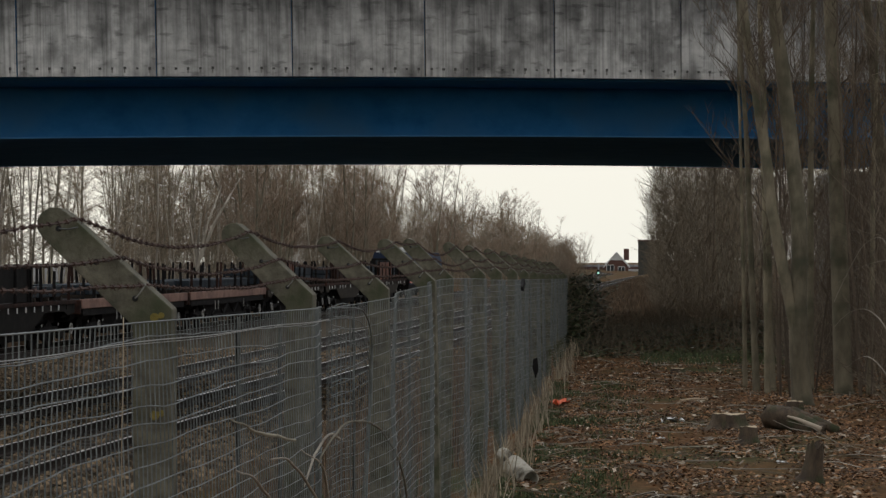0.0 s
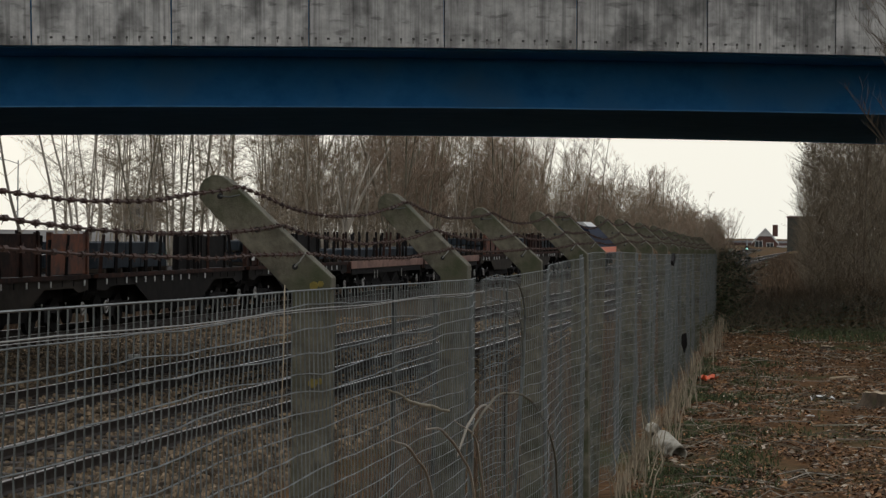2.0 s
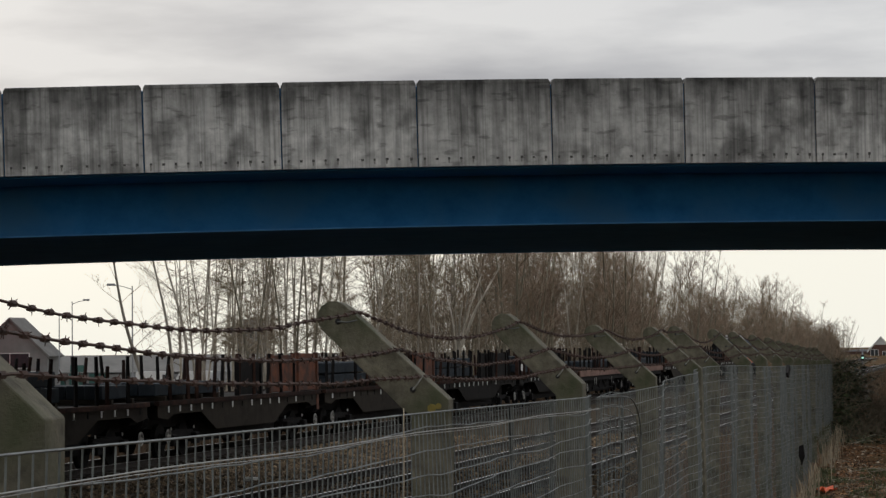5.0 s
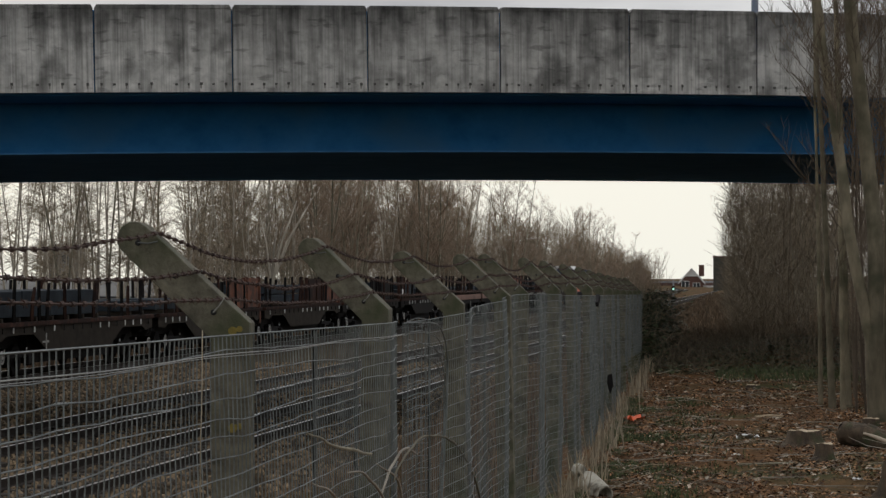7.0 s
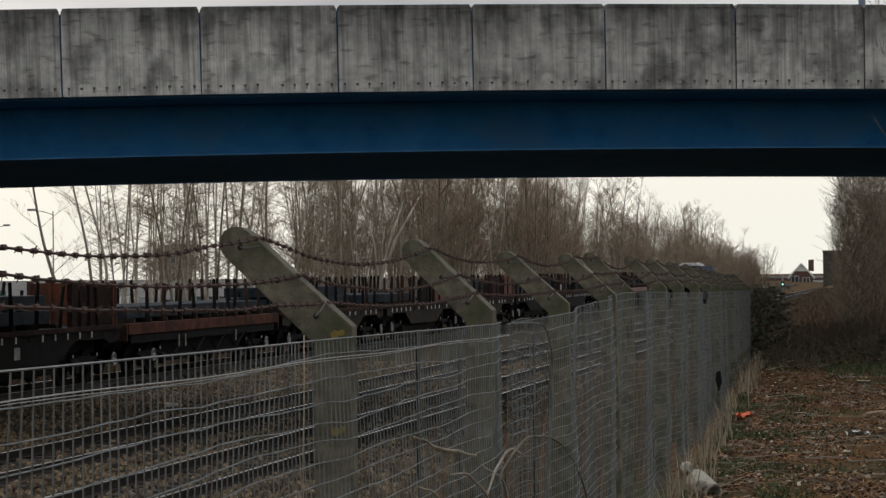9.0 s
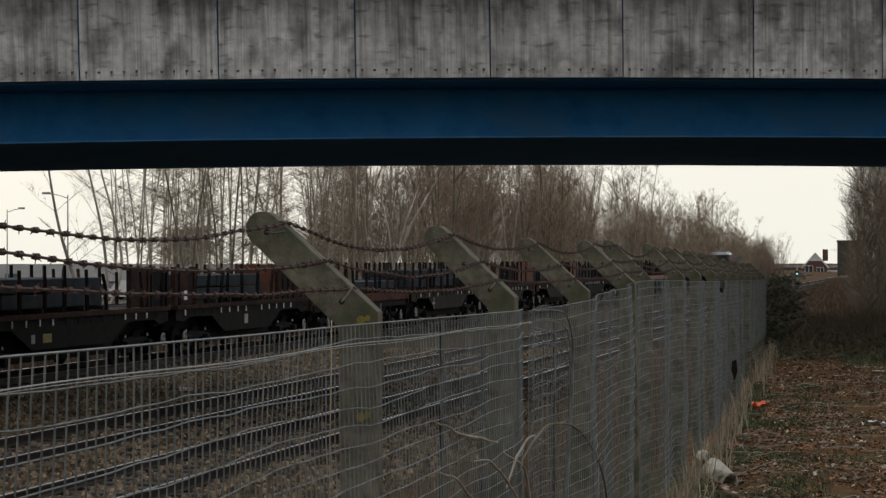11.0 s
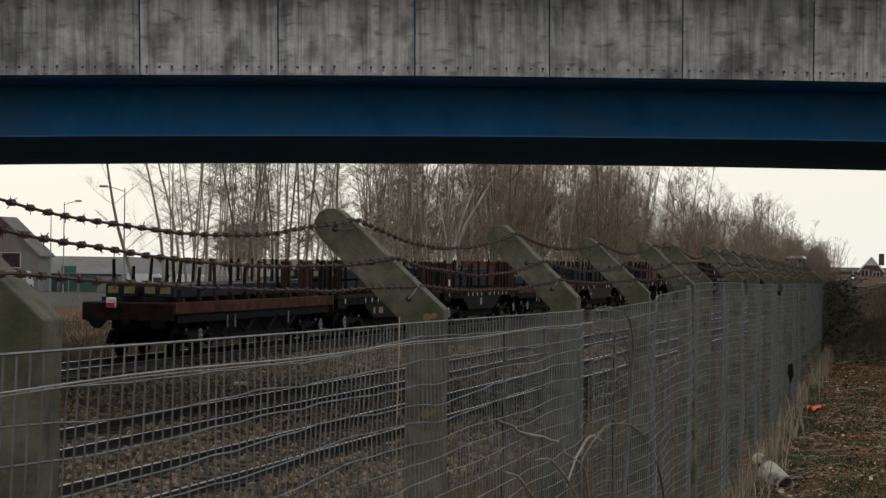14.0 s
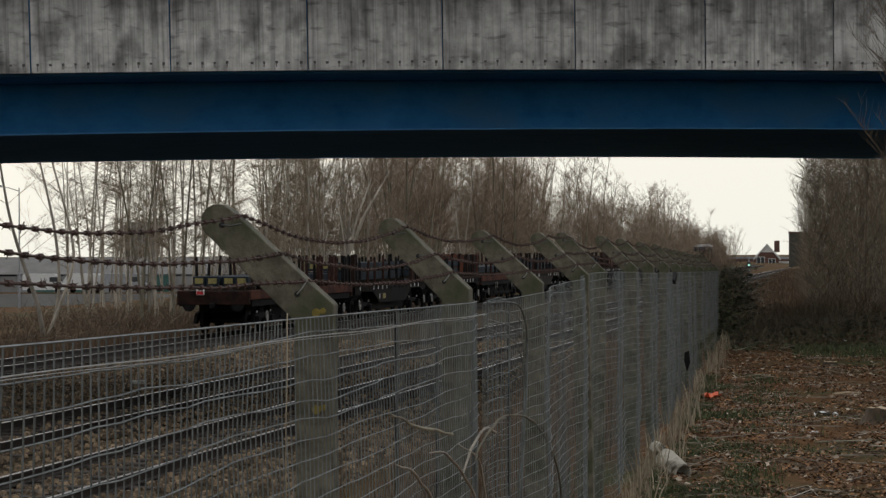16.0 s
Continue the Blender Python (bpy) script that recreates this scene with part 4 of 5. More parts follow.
# junctions between wagons along the track, as they lie at three seconds
WAGONS = [
    (sill_wagon(16.6, 11, side=((2.6, 3.1, 1.1, M_RUST), (5.0, 5.6, 1.1, M_RUST), (7.0, 8.1, 1.1, M_UNDER)), load=((-7.4, 5.8, 1, True),), tail=True), -40.7, -24.0),
    (belly_wagon(16.2, 12, side=((-7.9, -7.65, 1.15, M_RUST), (4.7, 6.2, 1.1, M_RUST), (6.5, 7.9, 1.08, M_UNDER)), load=((-6.8, 3.2, 2, True),), marks=((-2.2, -1.6, -0.72, -0.5, M_FADEDYELLOW), (-3.0, -2.75, -0.72, -0.5, M_WHEEL)), plate=M_SIDEDARK), -23.8, -7.4),
    (belly_wagon(15.6, 13, bulk=((7.3, M_RUSTORANGE),), side=((-7.5, -5.6, 1.08, M_RUST), (3.9, 7.3, 1.12, M_RUST)), load=((-5.0, 3.0, 2, False),), marks=((-6.8, -6.5, 0.15, 0.42, M_WHITE), (-0.4, 0.0, -0.7, -0.4, M_WHEEL)), plate=M_SIDEDARK), -7.3, 8.4),
    (sill_wagon(16.4, 14, load=((-7.5, 6.8, 1, False),)), 8.6, 25.1),
    (belly_wagon(16.6, 15, load=((-7.3, 2.8, 2, False), (5.4, 7.9, 1, False)), marks=((-3.4, -3.3, -0.85, -0.35, M_WHEEL), (-3.7, -3.1, -0.63, -0.57, M_WHEEL))), 25.3, 42.0),
    (belly_wagon(16.0, 16, side=((-0.6, 1.6, 1.0, M_UNDER), (2.6, 5.2, 1.15, M_RUSTORANGE), (5.6, 7.75, 1.18, M_RUSTORANGE)), load=((-7.2, -1.4, 1, False),), orange_end=True), 42.2, 58.3),
    (belly_wagon(16.4, 17, side=((0.7, 4.0, 1.12, M_RUST), (5.0, 8.0, 1.12, M_RUSTORANGE)), load=((-6.9, 0.6, 2, False),), marks=((-1.2, -0.5, -0.75, -0.4, M_SIDE),)), 58.5, 74.9),
    (belly_wagon(16.2, 18, side=((0.3, 2.6, 1.06, M_UNDER), (2.9, 5.8, 1.05, M_UNDER)), load=((-7.2, 0.0, 2, False),), plate=M_SIDEDARK), 75.1, 91.4),
    (belly_wagon(16.2, 19, side=((-8.0, -6.4, 1.12, M_RUST), (-1.1, 3.0, 1.1, M_UNDER)), load=((-6.2, -1.4, 2, False), (3.2, 7.4, 1, False)), marks=((-7.5, -7.1, 0.2, 0.5, M_WHITE),), plate=M_SIDEDARK), 91.6, 108.0),
    (sill_wagon(16.2, 20, load=((-6, 7, 1, False),), sill=M_PINKSILL), 108.2, 124.5),
    (sill_wagon(16.2, 21, load=((-7, 6, 1, False),), sill=M_PINKSILL), 124.7, 141.0),
]
for j in range(3):
    y = 141.2 + 16.5 * j
    WAGONS.append((belly_wagon(16.2, 30 + j, side=((-6 + j, -1 + j, 1.1, M_RUST if j % 2 else M_RUSTORANGE),), load=((-7, 6, 2, False),)), y, y + 16.3))
WAGONS.append((locomotive(), 191.5, 211))
TRAIN_SPEED = 9.45


def along_track(t):
    """How far the train has come since three seconds."""
    return TRAIN_SPEED * (t - 3.0)


# ---- trees ----
def grow(s, rr, base, direction, length, radius, depth, mi_twig, spread, twigs, sides, lift=0.25, reach=1.0):
    """One limb and what it bears."""
    n = (5, 3, 2, 1)[depth]
    p, d = Vector(base), Vector(direction).normalized()
    pts, rad = [p.copy()], [radius]
    for i in range(n):
        d = (d + Vector((rr.uniform(-1, 1), rr.uniform(-1, 1), rr.uniform(-0.4, 1) * lift)) * (0.055 if depth == 0 else 0.16)).normalized()
        p = p + d * (length / n)
        pts.append(p.copy())
        rad.append(radius * (1 - 0.85 * (i + 1) / n))
    s.tube(pts, rad, sides if depth == 0 else 3, mi_twig if depth >= 1 else 0, cap=False)
    if depth >= 3:
        return
    count = twigs[depth]
    for i in range(count):
        u = rr.uniform(0.22 if depth == 0 else 0.15, 1.0)
        k = min(n - 1, int(u * n))
        q = pts[k].lerp(pts[k + 1], u * n - k)
        a = rr.random() * math.tau
        out = Vector((math.cos(a), math.sin(a), 0))
        nd = (d * (1.0 - spread) + out * spread + Vector((0, 0, lift))).normalized()
        ln = length * (rr.uniform(0.16, 0.3) * reach if depth == 0 else rr.uniform(0.3, 0.55)) * (1.15 - 0.6 * u if depth == 0 else 1)
        grow(s, rr, q, nd, ln, max(0.0045, rad[k] * 0.42 if depth == 0 else radius * 0.45), depth + 1, mi_twig, spread, twigs, sides, lift, reach)


def tree_mesh(seed, height, radius, stems, twigs, spread, bark, lift=0.3, lean=0.1, twig=None, reach=1.0):
    rr = random.Random(seed)
    trunk, crown = Shape(), Shape()
    for _ in range(stems):
        whole = Shape()
        a = rr.random() * math.tau
        grow(whole, rr, (rr.uniform(-0.2, 0.2) * (stems > 1), rr.uniform(-0.2, 0.2) * (stems > 1), -0.1), (lean * math.cos(a) * rr.random(), lean * math.sin(a) * rr.random(), 1),
             height * rr.uniform(0.85, 1.0), radius * rr.uniform(0.75, 1.1), 0, 1, spread, twigs, 6, lift, reach)
        for target, mi in ((trunk, 0), (crown, 1)):
            keep = [f for f, m in zip(whole.f, whole.m) if m == mi]
            used = sorted({i for f in keep for i in f})
            back = {o: len(target.v) + n for n, o in enumerate(used)}
            target.v.extend(whole.v[i] for i in used)
            target.f.extend(tuple(back[i] for i in f) for f in keep)
            target.m.extend([0] * len(keep))
    return trunk.mesh("trunk", bark, True), crown.mesh("crown", twig or M_TWIG)


def plant(meshes, x, y, scale, label, group, z=None, turn=None, name="tree"):
    t = thing(name, label, "tree", group, at=pose(x, y, ground_z(x, y) if z is None else z, 0, 0, R.uniform(0, 360) if turn is None else turn))
    t.scale = (scale * R.uniform(0.9, 1.1), scale * R.uniform(0.9, 1.1), scale)
    part("trunk", meshes[0], None, t)
    part("crown", meshes[1], None, t)
    return t


POLES = [tree_mesh(40 + i, 13.5, 0.075, 2 if i % 3 == 0 else 1, (34, 7, 4), 0.72, M_BARK if i % 3 == 0 else M_BIRCH, 0.12, 0.2, None, 0.5) for i in range(8)]
WHIPS = [tree_mesh(50 + i, 13.0, 0.062, 2, (22, 7, 4), 0.7, M_BIRCH, 0.1, 0.2, None, 0.55) for i in range(5)]
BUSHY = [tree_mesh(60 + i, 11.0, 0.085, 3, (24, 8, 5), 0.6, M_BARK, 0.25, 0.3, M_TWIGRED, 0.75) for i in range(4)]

# the thicket beyond the railway
for i in range(150):
    y = 78 + 115 * (i / 150) ** 1.15 + R.uniform(-2, 2)
    x = track_x(-26.0, y) - R.uniform(0, 16)
    if x / y < -0.30 or (x / y < -0.215 and R.random() < 0.5):
        continue
    cap = (2.0 + 0.105 * y) / 13.5
    plant(R.choice(POLES if i % 2 else WHIPS), x, y, min(cap, R.uniform(0.8, 1.1)), "slender bare birch in the trackside thicket", "bare trees beyond the railway")
for i in range(18):
    y = R.uniform(95, 150)
    plant(R.choice(WHIPS), -y * R.uniform(0.235, 0.318), y, R.uniform(0.75, 0.95), "thin pale birch at the open end of the thicket", "bare trees beyond the railway")
for i in range(108):
    y = 140 + 380 * (i / 108) ** 1.1 + R.uniform(-4, 4)
    if y < 280:
        x, size = track_x(-25, y) - R.uniform(0, 18), 1.2
    else:
        b = -0.046 + 0.024 * smooth(280, 420, y)
        x, size = b * y - 13 * R.random() ** 1.5, 0.98 - 0.36 * smooth(290, 420, y) - 0.15 * smooth(420, 500, y)
    plant(R.choice(BUSHY), x, y, size * R.uniform(0.85, 1.1), "bare brown tree in the distant trackside wood", "bare trees beyond the railway")

# bushes on the strip between the far tracks
for i in range(14):
    y = 236 + 5.5 * i
    plant(R.choice(BUSHY), track_x(-16.8, y) + R.uniform(-1.2, 1.2), y, R.uniform(0.42, 0.58), "bare bush between the far tracks", "bushes between the tracks", name="bush")

# ---- trees and saplings on the path side ----
BIG = [tree_mesh(80 + i, 13.0, 0.15, 1, (12, 5, 3), 0.45, M_POLE, 0.4, 0.1, M_TWIGDARK) for i in range(1)]
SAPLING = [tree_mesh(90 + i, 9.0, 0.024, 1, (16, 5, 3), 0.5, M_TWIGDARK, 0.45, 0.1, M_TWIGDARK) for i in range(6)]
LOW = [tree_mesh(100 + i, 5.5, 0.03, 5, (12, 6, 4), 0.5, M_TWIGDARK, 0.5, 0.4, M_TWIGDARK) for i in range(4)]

HEDGE = [tree_mesh(110 + i, 5.5, 0.03, 5, (12, 6, 4), 0.5, M_BARK, 0.5, 0.35) for i in range(4)]


def stem_tree(x, y, stems, label, seed, side_twigs=16):
    """A tree of a few long smooth stems: each a list of (across, up, radius), with fine branches on the upper length."""
    rr = random.Random(seed)
    t = thing("tree", label, "tree", "path-side trees", at=pose(x, y, ground_z(x, y)))
    crown = Shape()
    for line in stems:
        pts = flowing([(dx, 0.25 * noise.noise((dx * 2, z * 0.4, seed)), z) for dx, z, _ in line])
        rad = [p.y for p in flowing([(0, r, z) for _, z, r in line])]
        pts = [p + 0.012 * Vector((noise.noise(p * 2.5), noise.noise(p * 2.1 + Vector((9, 0, 0))), 0)) for p in pts]
        part("stem", Shape().tube(pts, rad, 10), M_POLE, t, "grey-green smooth bark", smooth=True)
        for _ in range(side_twigs):
            k = rr.randrange(len(pts) // 3, len(pts) - 1)
            a = rr.random() * math.tau
            grow(crown, rr, pts[k], (0.8 * math.cos(a) + 0.3, math.sin(a), rr.uniform(0.5, 1.3)), rr.uniform(0.4, 1.15), 0.007, 1, 0, 0.5, (0, 7, 4), 5, 0.35)
    part("crown", crown, M_TWIGDARK, t)


stem_tree(2.1, 30, (((0.02, -0.1, 0.19), (0.0, 0.12, 0.135), (-0.05, 0.85, 0.115), (-0.03, 2.2, 0.098), (-0.16, 3.55, 0.092), (-0.23, 4.2, 0.088), (-0.33, 5.05, 0.08), (-0.4, 7.0, 0.06), (-0.35, 9.6, 0.02)),
                    ((-0.05, 0.8, 0.08), (-0.14, 1.25, 0.075), (-0.33, 2.2, 0.07), (-0.42, 3.0, 0.068), (-0.55, 3.9, 0.064), (-0.68, 4.7, 0.058), (-0.85, 6.4, 0.045), (-0.95, 8.6, 0.015))),
          "forked grey-green tree beside the path", 71)
stem_tree(2.75, 32.2, (((0.05, -0.1, 0.16), (0.04, 0.2, 0.125), (-0.02, 2.4, 0.115), (-0.05, 3.4, 0.1), (-0.09, 4.5, 0.092), (-0.15, 6.2, 0.07), (-0.1, 9.5, 0.02)),), "straight grey-barked tree in the path-side thicket", 72, 22)
for (x, y, r, top, lean) in ((1.72, 33.2, 0.042, 7.6, -0.3), (1.84, 32.8, 0.033, 6.8, -0.12), (1.94, 33.4, 0.045, 8.0, -0.2), (1.6, 34.0, 0.028, 6.4, -0.1),
                             (2.45, 33.6, 0.05, 8.2, 0.1), (3.15, 32.4, 0.035, 6.8, 0.16), (3.6, 33.8, 0.05, 8.4, -0.1)):
    stem_tree(x, y, (((0, -0.1, r * 1.4), (lean * 0.15, 1.0, r), (lean * 0.4, top * 0.4, r * 0.85), (lean * 0.8, top * 0.7, r * 0.6), (lean, top, r * 0.2)),), "slim bare grey-barked tree beside the path", int(100 * x + y), 12)
plant(BIG[0], 3.7, 34.5, 0.8, "tall bare grey-barked tree beside the path", "path-side trees")
for i in range(26):
    y = R.uniform(31.5, 43)
    x = 1.85 + 0.04 * (y - 30) + abs(R.gauss(0, 1.7))
    if x / y < 0.06:
        continue
    plant(R.choice(SAPLING), x, y, R.uniform(0.6, 1.05), "slender bare sapling in the path-side thicket", "path-side trees")
for i in range(22):
    y = R.uniform(25.0, 44)
    x = 2.2 + abs(R.gauss(0, 1.5)) + 0.02 * (y - 25)
    if x / y < 0.078 or (y < 32.5 and x < 2.95):
        continue
    plant(R.choice(LOW), x, y, R.uniform(0.45, 0.8), "bare many-stemmed bush in the path-side thicket", "path-side bushes", name="bush")
# the dark hedge past the bridge
for i in range(46):
    y = 64 + 80 * (i / 46) + R.uniform(-1, 1)
    x = 0.75 + 0.0045 * y + abs(R.gauss(0, 2.2))
    plant(R.choice(HEDGE if i % 3 else SAPLING), x + 0.95, y, R.uniform(0.85, 1.25), "bare dark hedge bush past the bridge", "hedge bushes", name="hedge_bush")


def twig_cloud(name, label, category, n, spot, mats, length=(0.25, 0.7), r=0.004, up=0.4, seed=1, steep=1.0):
    """Many short crooked twigs through a volume."""
    rr = random.Random(seed)
    s = Shape()
    for _ in range(n):
        x, y, z = spot(rr)
        d = Vector((rr.uniform(-1, 1), rr.uniform(-1, 1), steep * (rr.uniform(-0.5, 1) + up))).normalized() * rr.uniform(*length)
        p = Vector((x, y, z))
        mid = p + d * 0.5 + Vector((rr.uniform(-1, 1), rr.uniform(-1, 1), rr.uniform(-0.5, 1))) * 0.06
        s.tube([p, mid, p + d], [r, r * 0.8, r * 0.4], 3, rr.randrange(len(mats)), cap=False)
    return solo(name, s, mats, label, category, kind="stuff")


def leaf_cloud(name, label, category, n, spot, mat, size=(0.04, 0.08), seed=1, flat=1.0):
    rr = random.Random(seed)
    s = Shape()
    for _ in range(n):
        x, y, z = spot(rr)
        a, r = rr.random() * math.tau, rr.uniform(*size)
        u = Vector((math.cos(a), math.sin(a), rr.uniform(-0.5, 0.5) * flat)) * r
        v = Vector((-math.sin(a), math.cos(a), rr.uniform(-0.9, 0.9) * flat)) * r * 0.6
        p = Vector((x, y, z))
        k = len(s.v)
        s.v.extend((tuple(p - u), tuple(p + v * 0.9 + Vector((0, 0, 0.2 * r))), tuple(p + u), tuple(p - v)))
        s.f.extend(((k, k + 1, k + 2), (k, k + 2, k + 3)))
        s.m.extend((0, 0))
    return solo(name, s, mat, label, category, kind="stuff")


def blades(name, label, n, spot, mat, height=(0.08, 0.22), width=0.006, seed=1, bend=0.4):
    rr = random.Random(seed)
    s = Shape()
    for _ in range(n):
        x, y = spot(rr)
        z = ground_z(x, y)
        h, a = rr.uniform(*height), rr.random() * math.tau
        d = Vector((math.cos(a), math.sin(a), 0)) * h * bend * rr.random()
        w = Vector((rr.uniform(-1, 1), rr.uniform(-0.3, 0.3), 0)).normalized() * width
        k = len(s.v)
        p = Vector((x, y, z - 0.01))
        m = p + d * 0.35 + Vector((0, 0, h * 0.6))
        s.v.extend((tuple(p - w), tuple(p + w), tuple(m + w * 0.7), tuple(m - w * 0.7), tuple(p + d + Vector((0, 0, h)))))
        s.f.extend(((k, k + 1, k + 2, k + 3), (k + 3, k + 2, k + 4)))
        s.m.extend((0, 0))
    return solo(name, s, mat, label, "grass", kind="stuff")


def hedge_spot(rr):
    y = 63 + 90 * rr.random() ** 1.6
    x = 0.42 + 0.0045 * y + abs(rr.gauss(0, 2.2))
    return x, y, ground_z(x, y) + 5.5 * rr.random() ** 1.5


twig_cloud("hedge_thicket", "dense dark tangle of bare hedge twigs past the bridge", "hedge", 16000, hedge_spot, [M_TWIG, M_TWIG, M_BRAMBLE], (0.3, 0.95), 0.0062, up=0.6, seed=2)


def near_brush(rr):
    y = 24 + 22 * rr.random()
    x = (1.95 if y > 33.5 else 2.75) + 0.03 * (y - 24) + abs(rr.gauss(0, 1.7))
    return x, y, ground_z(x, y) + 2.8 * rr.random() ** 1.3 * (1.0 if rr.random() < 0.6 else 1.9)


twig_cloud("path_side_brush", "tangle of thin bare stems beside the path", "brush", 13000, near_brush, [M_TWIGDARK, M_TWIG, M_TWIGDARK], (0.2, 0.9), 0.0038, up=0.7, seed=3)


def ivy_spot(rr):
    y = 45.9 + 16 * rr.random() ** 1.3
    x = -1.35 + 0.012 * (y - 46) + rr.gauss(0, 0.28)
    return x, y, ground_z(x, y) + 1.45 * rr.random() * (0.55 + 0.45 * math.sin(y * 1.3) ** 2)


leaf_cloud("ivy_bush", "dark evergreen ivy bush at the fence end", "bush", 9000, ivy_spot, M_IVY, (0.035, 0.065), seed=4)
twig_cloud("ivy_stems", "woody stems inside the ivy bush", "bush", 900, ivy_spot, [M_TWIG], (0.3, 0.9), 0.006, seed=5)


def bramble_spot(rr):
    y = 43.5 + 19 * rr.random()
    x = rr.uniform(-1.0, 4.5)
    return x, y, ground_z(x, y) + 0.3 * rr.random() ** 1.6 * (0.4 + abs(noise.noise((x * 0.8, y * 0.5, 3)))) * (0.45 + 0.75 * smooth(0.6, 2.2, x))


leaf_cloud("bramble_patch", "low dark bramble and ivy patch across the path under the bridge", "undergrowth", 6000, bramble_spot, M_IVY, (0.03, 0.06), seed=6)
twig_cloud("bramble_canes", "thin brown bramble canes under the bridge", "undergrowth", 2200, bramble_spot, [M_BRAMBLE, M_TWIG], (0.3, 0.8), 0.005, seed=7)


def litter_spot(rr):
    while True:
        y = 14.5 + 31 * rr.random() ** 1.15
        x = -1.1 + 6.2 * rr.random() * (0.4 + 0.02 * y)
        if rr.random() < 0.7 + 1.1 * noise.noise((x * 1.3, y * 0.55, 2.0)) + 0.6 * noise.noise((x * 4, y * 2, 6.0)):
            break
    return x, y, ground_z(x, y) + 0.012 + 0.02 * rr.random()


leaf_cloud("leaf_litter", "brown fallen leaves and wood chips strewn over the path", "leaf litter", 90000, litter_spot, M_LEAF, (0.006, 0.025), seed=8, flat=0.8)
leaf_cloud("soil_crumbs", "dark crumbs of damp earth and rotted leaf on the path", "earth", 20000, litter_spot, M_CRUMB, (0.008, 0.028), seed=28, flat=1.1)
M_PALE = material("pale_wood_chips", (0.2, 0.15, 0.1), (0.48, 0.4, 0.3), 2.0, 0.85, bump=0, island=0.4)
leaf_cloud("wood_chips", "pale wood chips and bleached leaves on the path", "wood chips", 6000, litter_spot, M_PALE, (0.012, 0.042), seed=18, flat=0.8)


def stick_spot(rr):
    x, y, z = litter_spot(rr)
    return x, y, z + 0.01


twig_cloud("fallen_twigs", "broken twigs lying on the path", "twigs", 760, stick_spot, [M_BRAMBLE, M_TWIG, M_BIRCH], (0.12, 0.95), 0.006, up=-0.22, seed=9, steep=0.1)


def green_spot(rr):
    while True:
        y = 15.5 + 19 * rr.random() ** 1.1
        x = -1.08 + abs(rr.gauss(0, 0.5))
        if noise.noise((x * 2.2, y * 0.7, 5)) > -0.03:
            return x, y


blades("green_grass", "short green grass tufts beside the fence", 9500, green_spot, M_GRASS, (0.03, 0.08), 0.007, seed=10, bend=0.9)


def far_green(rr):
    return rr.uniform(0.2, 2.6), rr.uniform(40.5, 46)


blades("far_grass", "green grass patch under the bridge edge", 1600, far_green, M_GRASS, (0.06, 0.16), 0.008, seed=11, bend=0.9)


def fence_foot(rr):
    while True:
        y = 15.0 + 30 * rr.random()
        if noise.noise((y * 0.8, 3.3, 1.1)) > -0.1:
            return FENCE_X + 0.14 + abs(rr.gauss(0, 0.1)), y


blades("dry_fence_grass", "tall straw-coloured grass along the fence foot", 480, fence_foot, M_DRY, (0.1, 0.42), 0.006, seed=12, bend=0.5)


def bank_spot(rr):
    y = 7 + 45 * rr.random()
    return FENCE_X - 0.25 - abs(rr.gauss(0, 0.9)), y


blades("bank_weeds", "dry brown weeds on the bank behind the fence", 6000, bank_spot, M_DRYWEED, (0.2, 0.9), 0.004, seed=13, bend=0.5)
blades("bank_grass", "dull green grass on the bank behind the fence", 2600, bank_spot, M_GRASS, (0.08, 0.3), 0.006, seed=14, bend=0.7)


def far_bank(rr):
    y = 58 + 110 * rr.random()
    return track_x(-23.4, y) - abs(rr.gauss(0, 1.2)), y


def yard_bank(rr):
    while True:
        y = 62 + 60 * rr.random() ** 1.3
        x = track_x(-24.0, y) - 9 * rr.random() ** 1.6
        if x / y < -0.19 and noise.noise((x * 0.25, y * 0.15, 3.3)) > -0.25:
            return x, y


def yard_heap(rr):
    x, y = yard_bank(rr)
    return x, y, ground_z(x, y) + 0.45 * rr.random() ** 1.5


def far_path(rr):
    y = 64 + 150 * rr.random() ** 1.2
    return rr.uniform(-2.6, 1.6), y


blades("far_path_weeds", "brown weeds on the path past the bridge", 9000, far_path, material("brown_weeds", (0.065, 0.044, 0.026), (0.15, 0.104, 0.062), 2, 0.9, bump=0, island=0.5), (0.08, 0.42), 0.018, seed=25, bend=0.7)
blades("trackside_weeds", "tall dead brown weeds beyond the far track", 16000, far_bank, M_DRYWEED, (0.15, 0.55), 0.014, seed=15, bend=0.6)


blades("yard_weeds", "tangled dead weeds on the rough ground by the yard", 9000, yard_bank, M_DRYWEED, (0.12, 0.5), 0.014, seed=41, bend=0.8)
twig_cloud("yard_brambles", "low brown bramble tangle on the rough ground", "undergrowth", 3200, yard_heap, [M_BRAMBLE, M_TWIG, M_WETBARK], (0.3, 0.9), 0.01, up=0.3, seed=42)


def wood_floor(rr):
    x, y = -1.0, 1.0
    while x / y < -0.235:
        y = 76 + 240 * rr.random() ** 1.3
        x = track_x(-25.5, y) - 13 * rr.random()
    return x, y, ground_z(x, y) + 4.5 * rr.random() ** 1.5


twig_cloud("thicket_undergrowth", "dense brown undergrowth of the trackside thicket", "undergrowth", 16000, wood_floor, [M_TWIG, M_TWIGDARK, M_BRAMBLE], (0.5, 1.6), 0.011, up=0.6, seed=16)



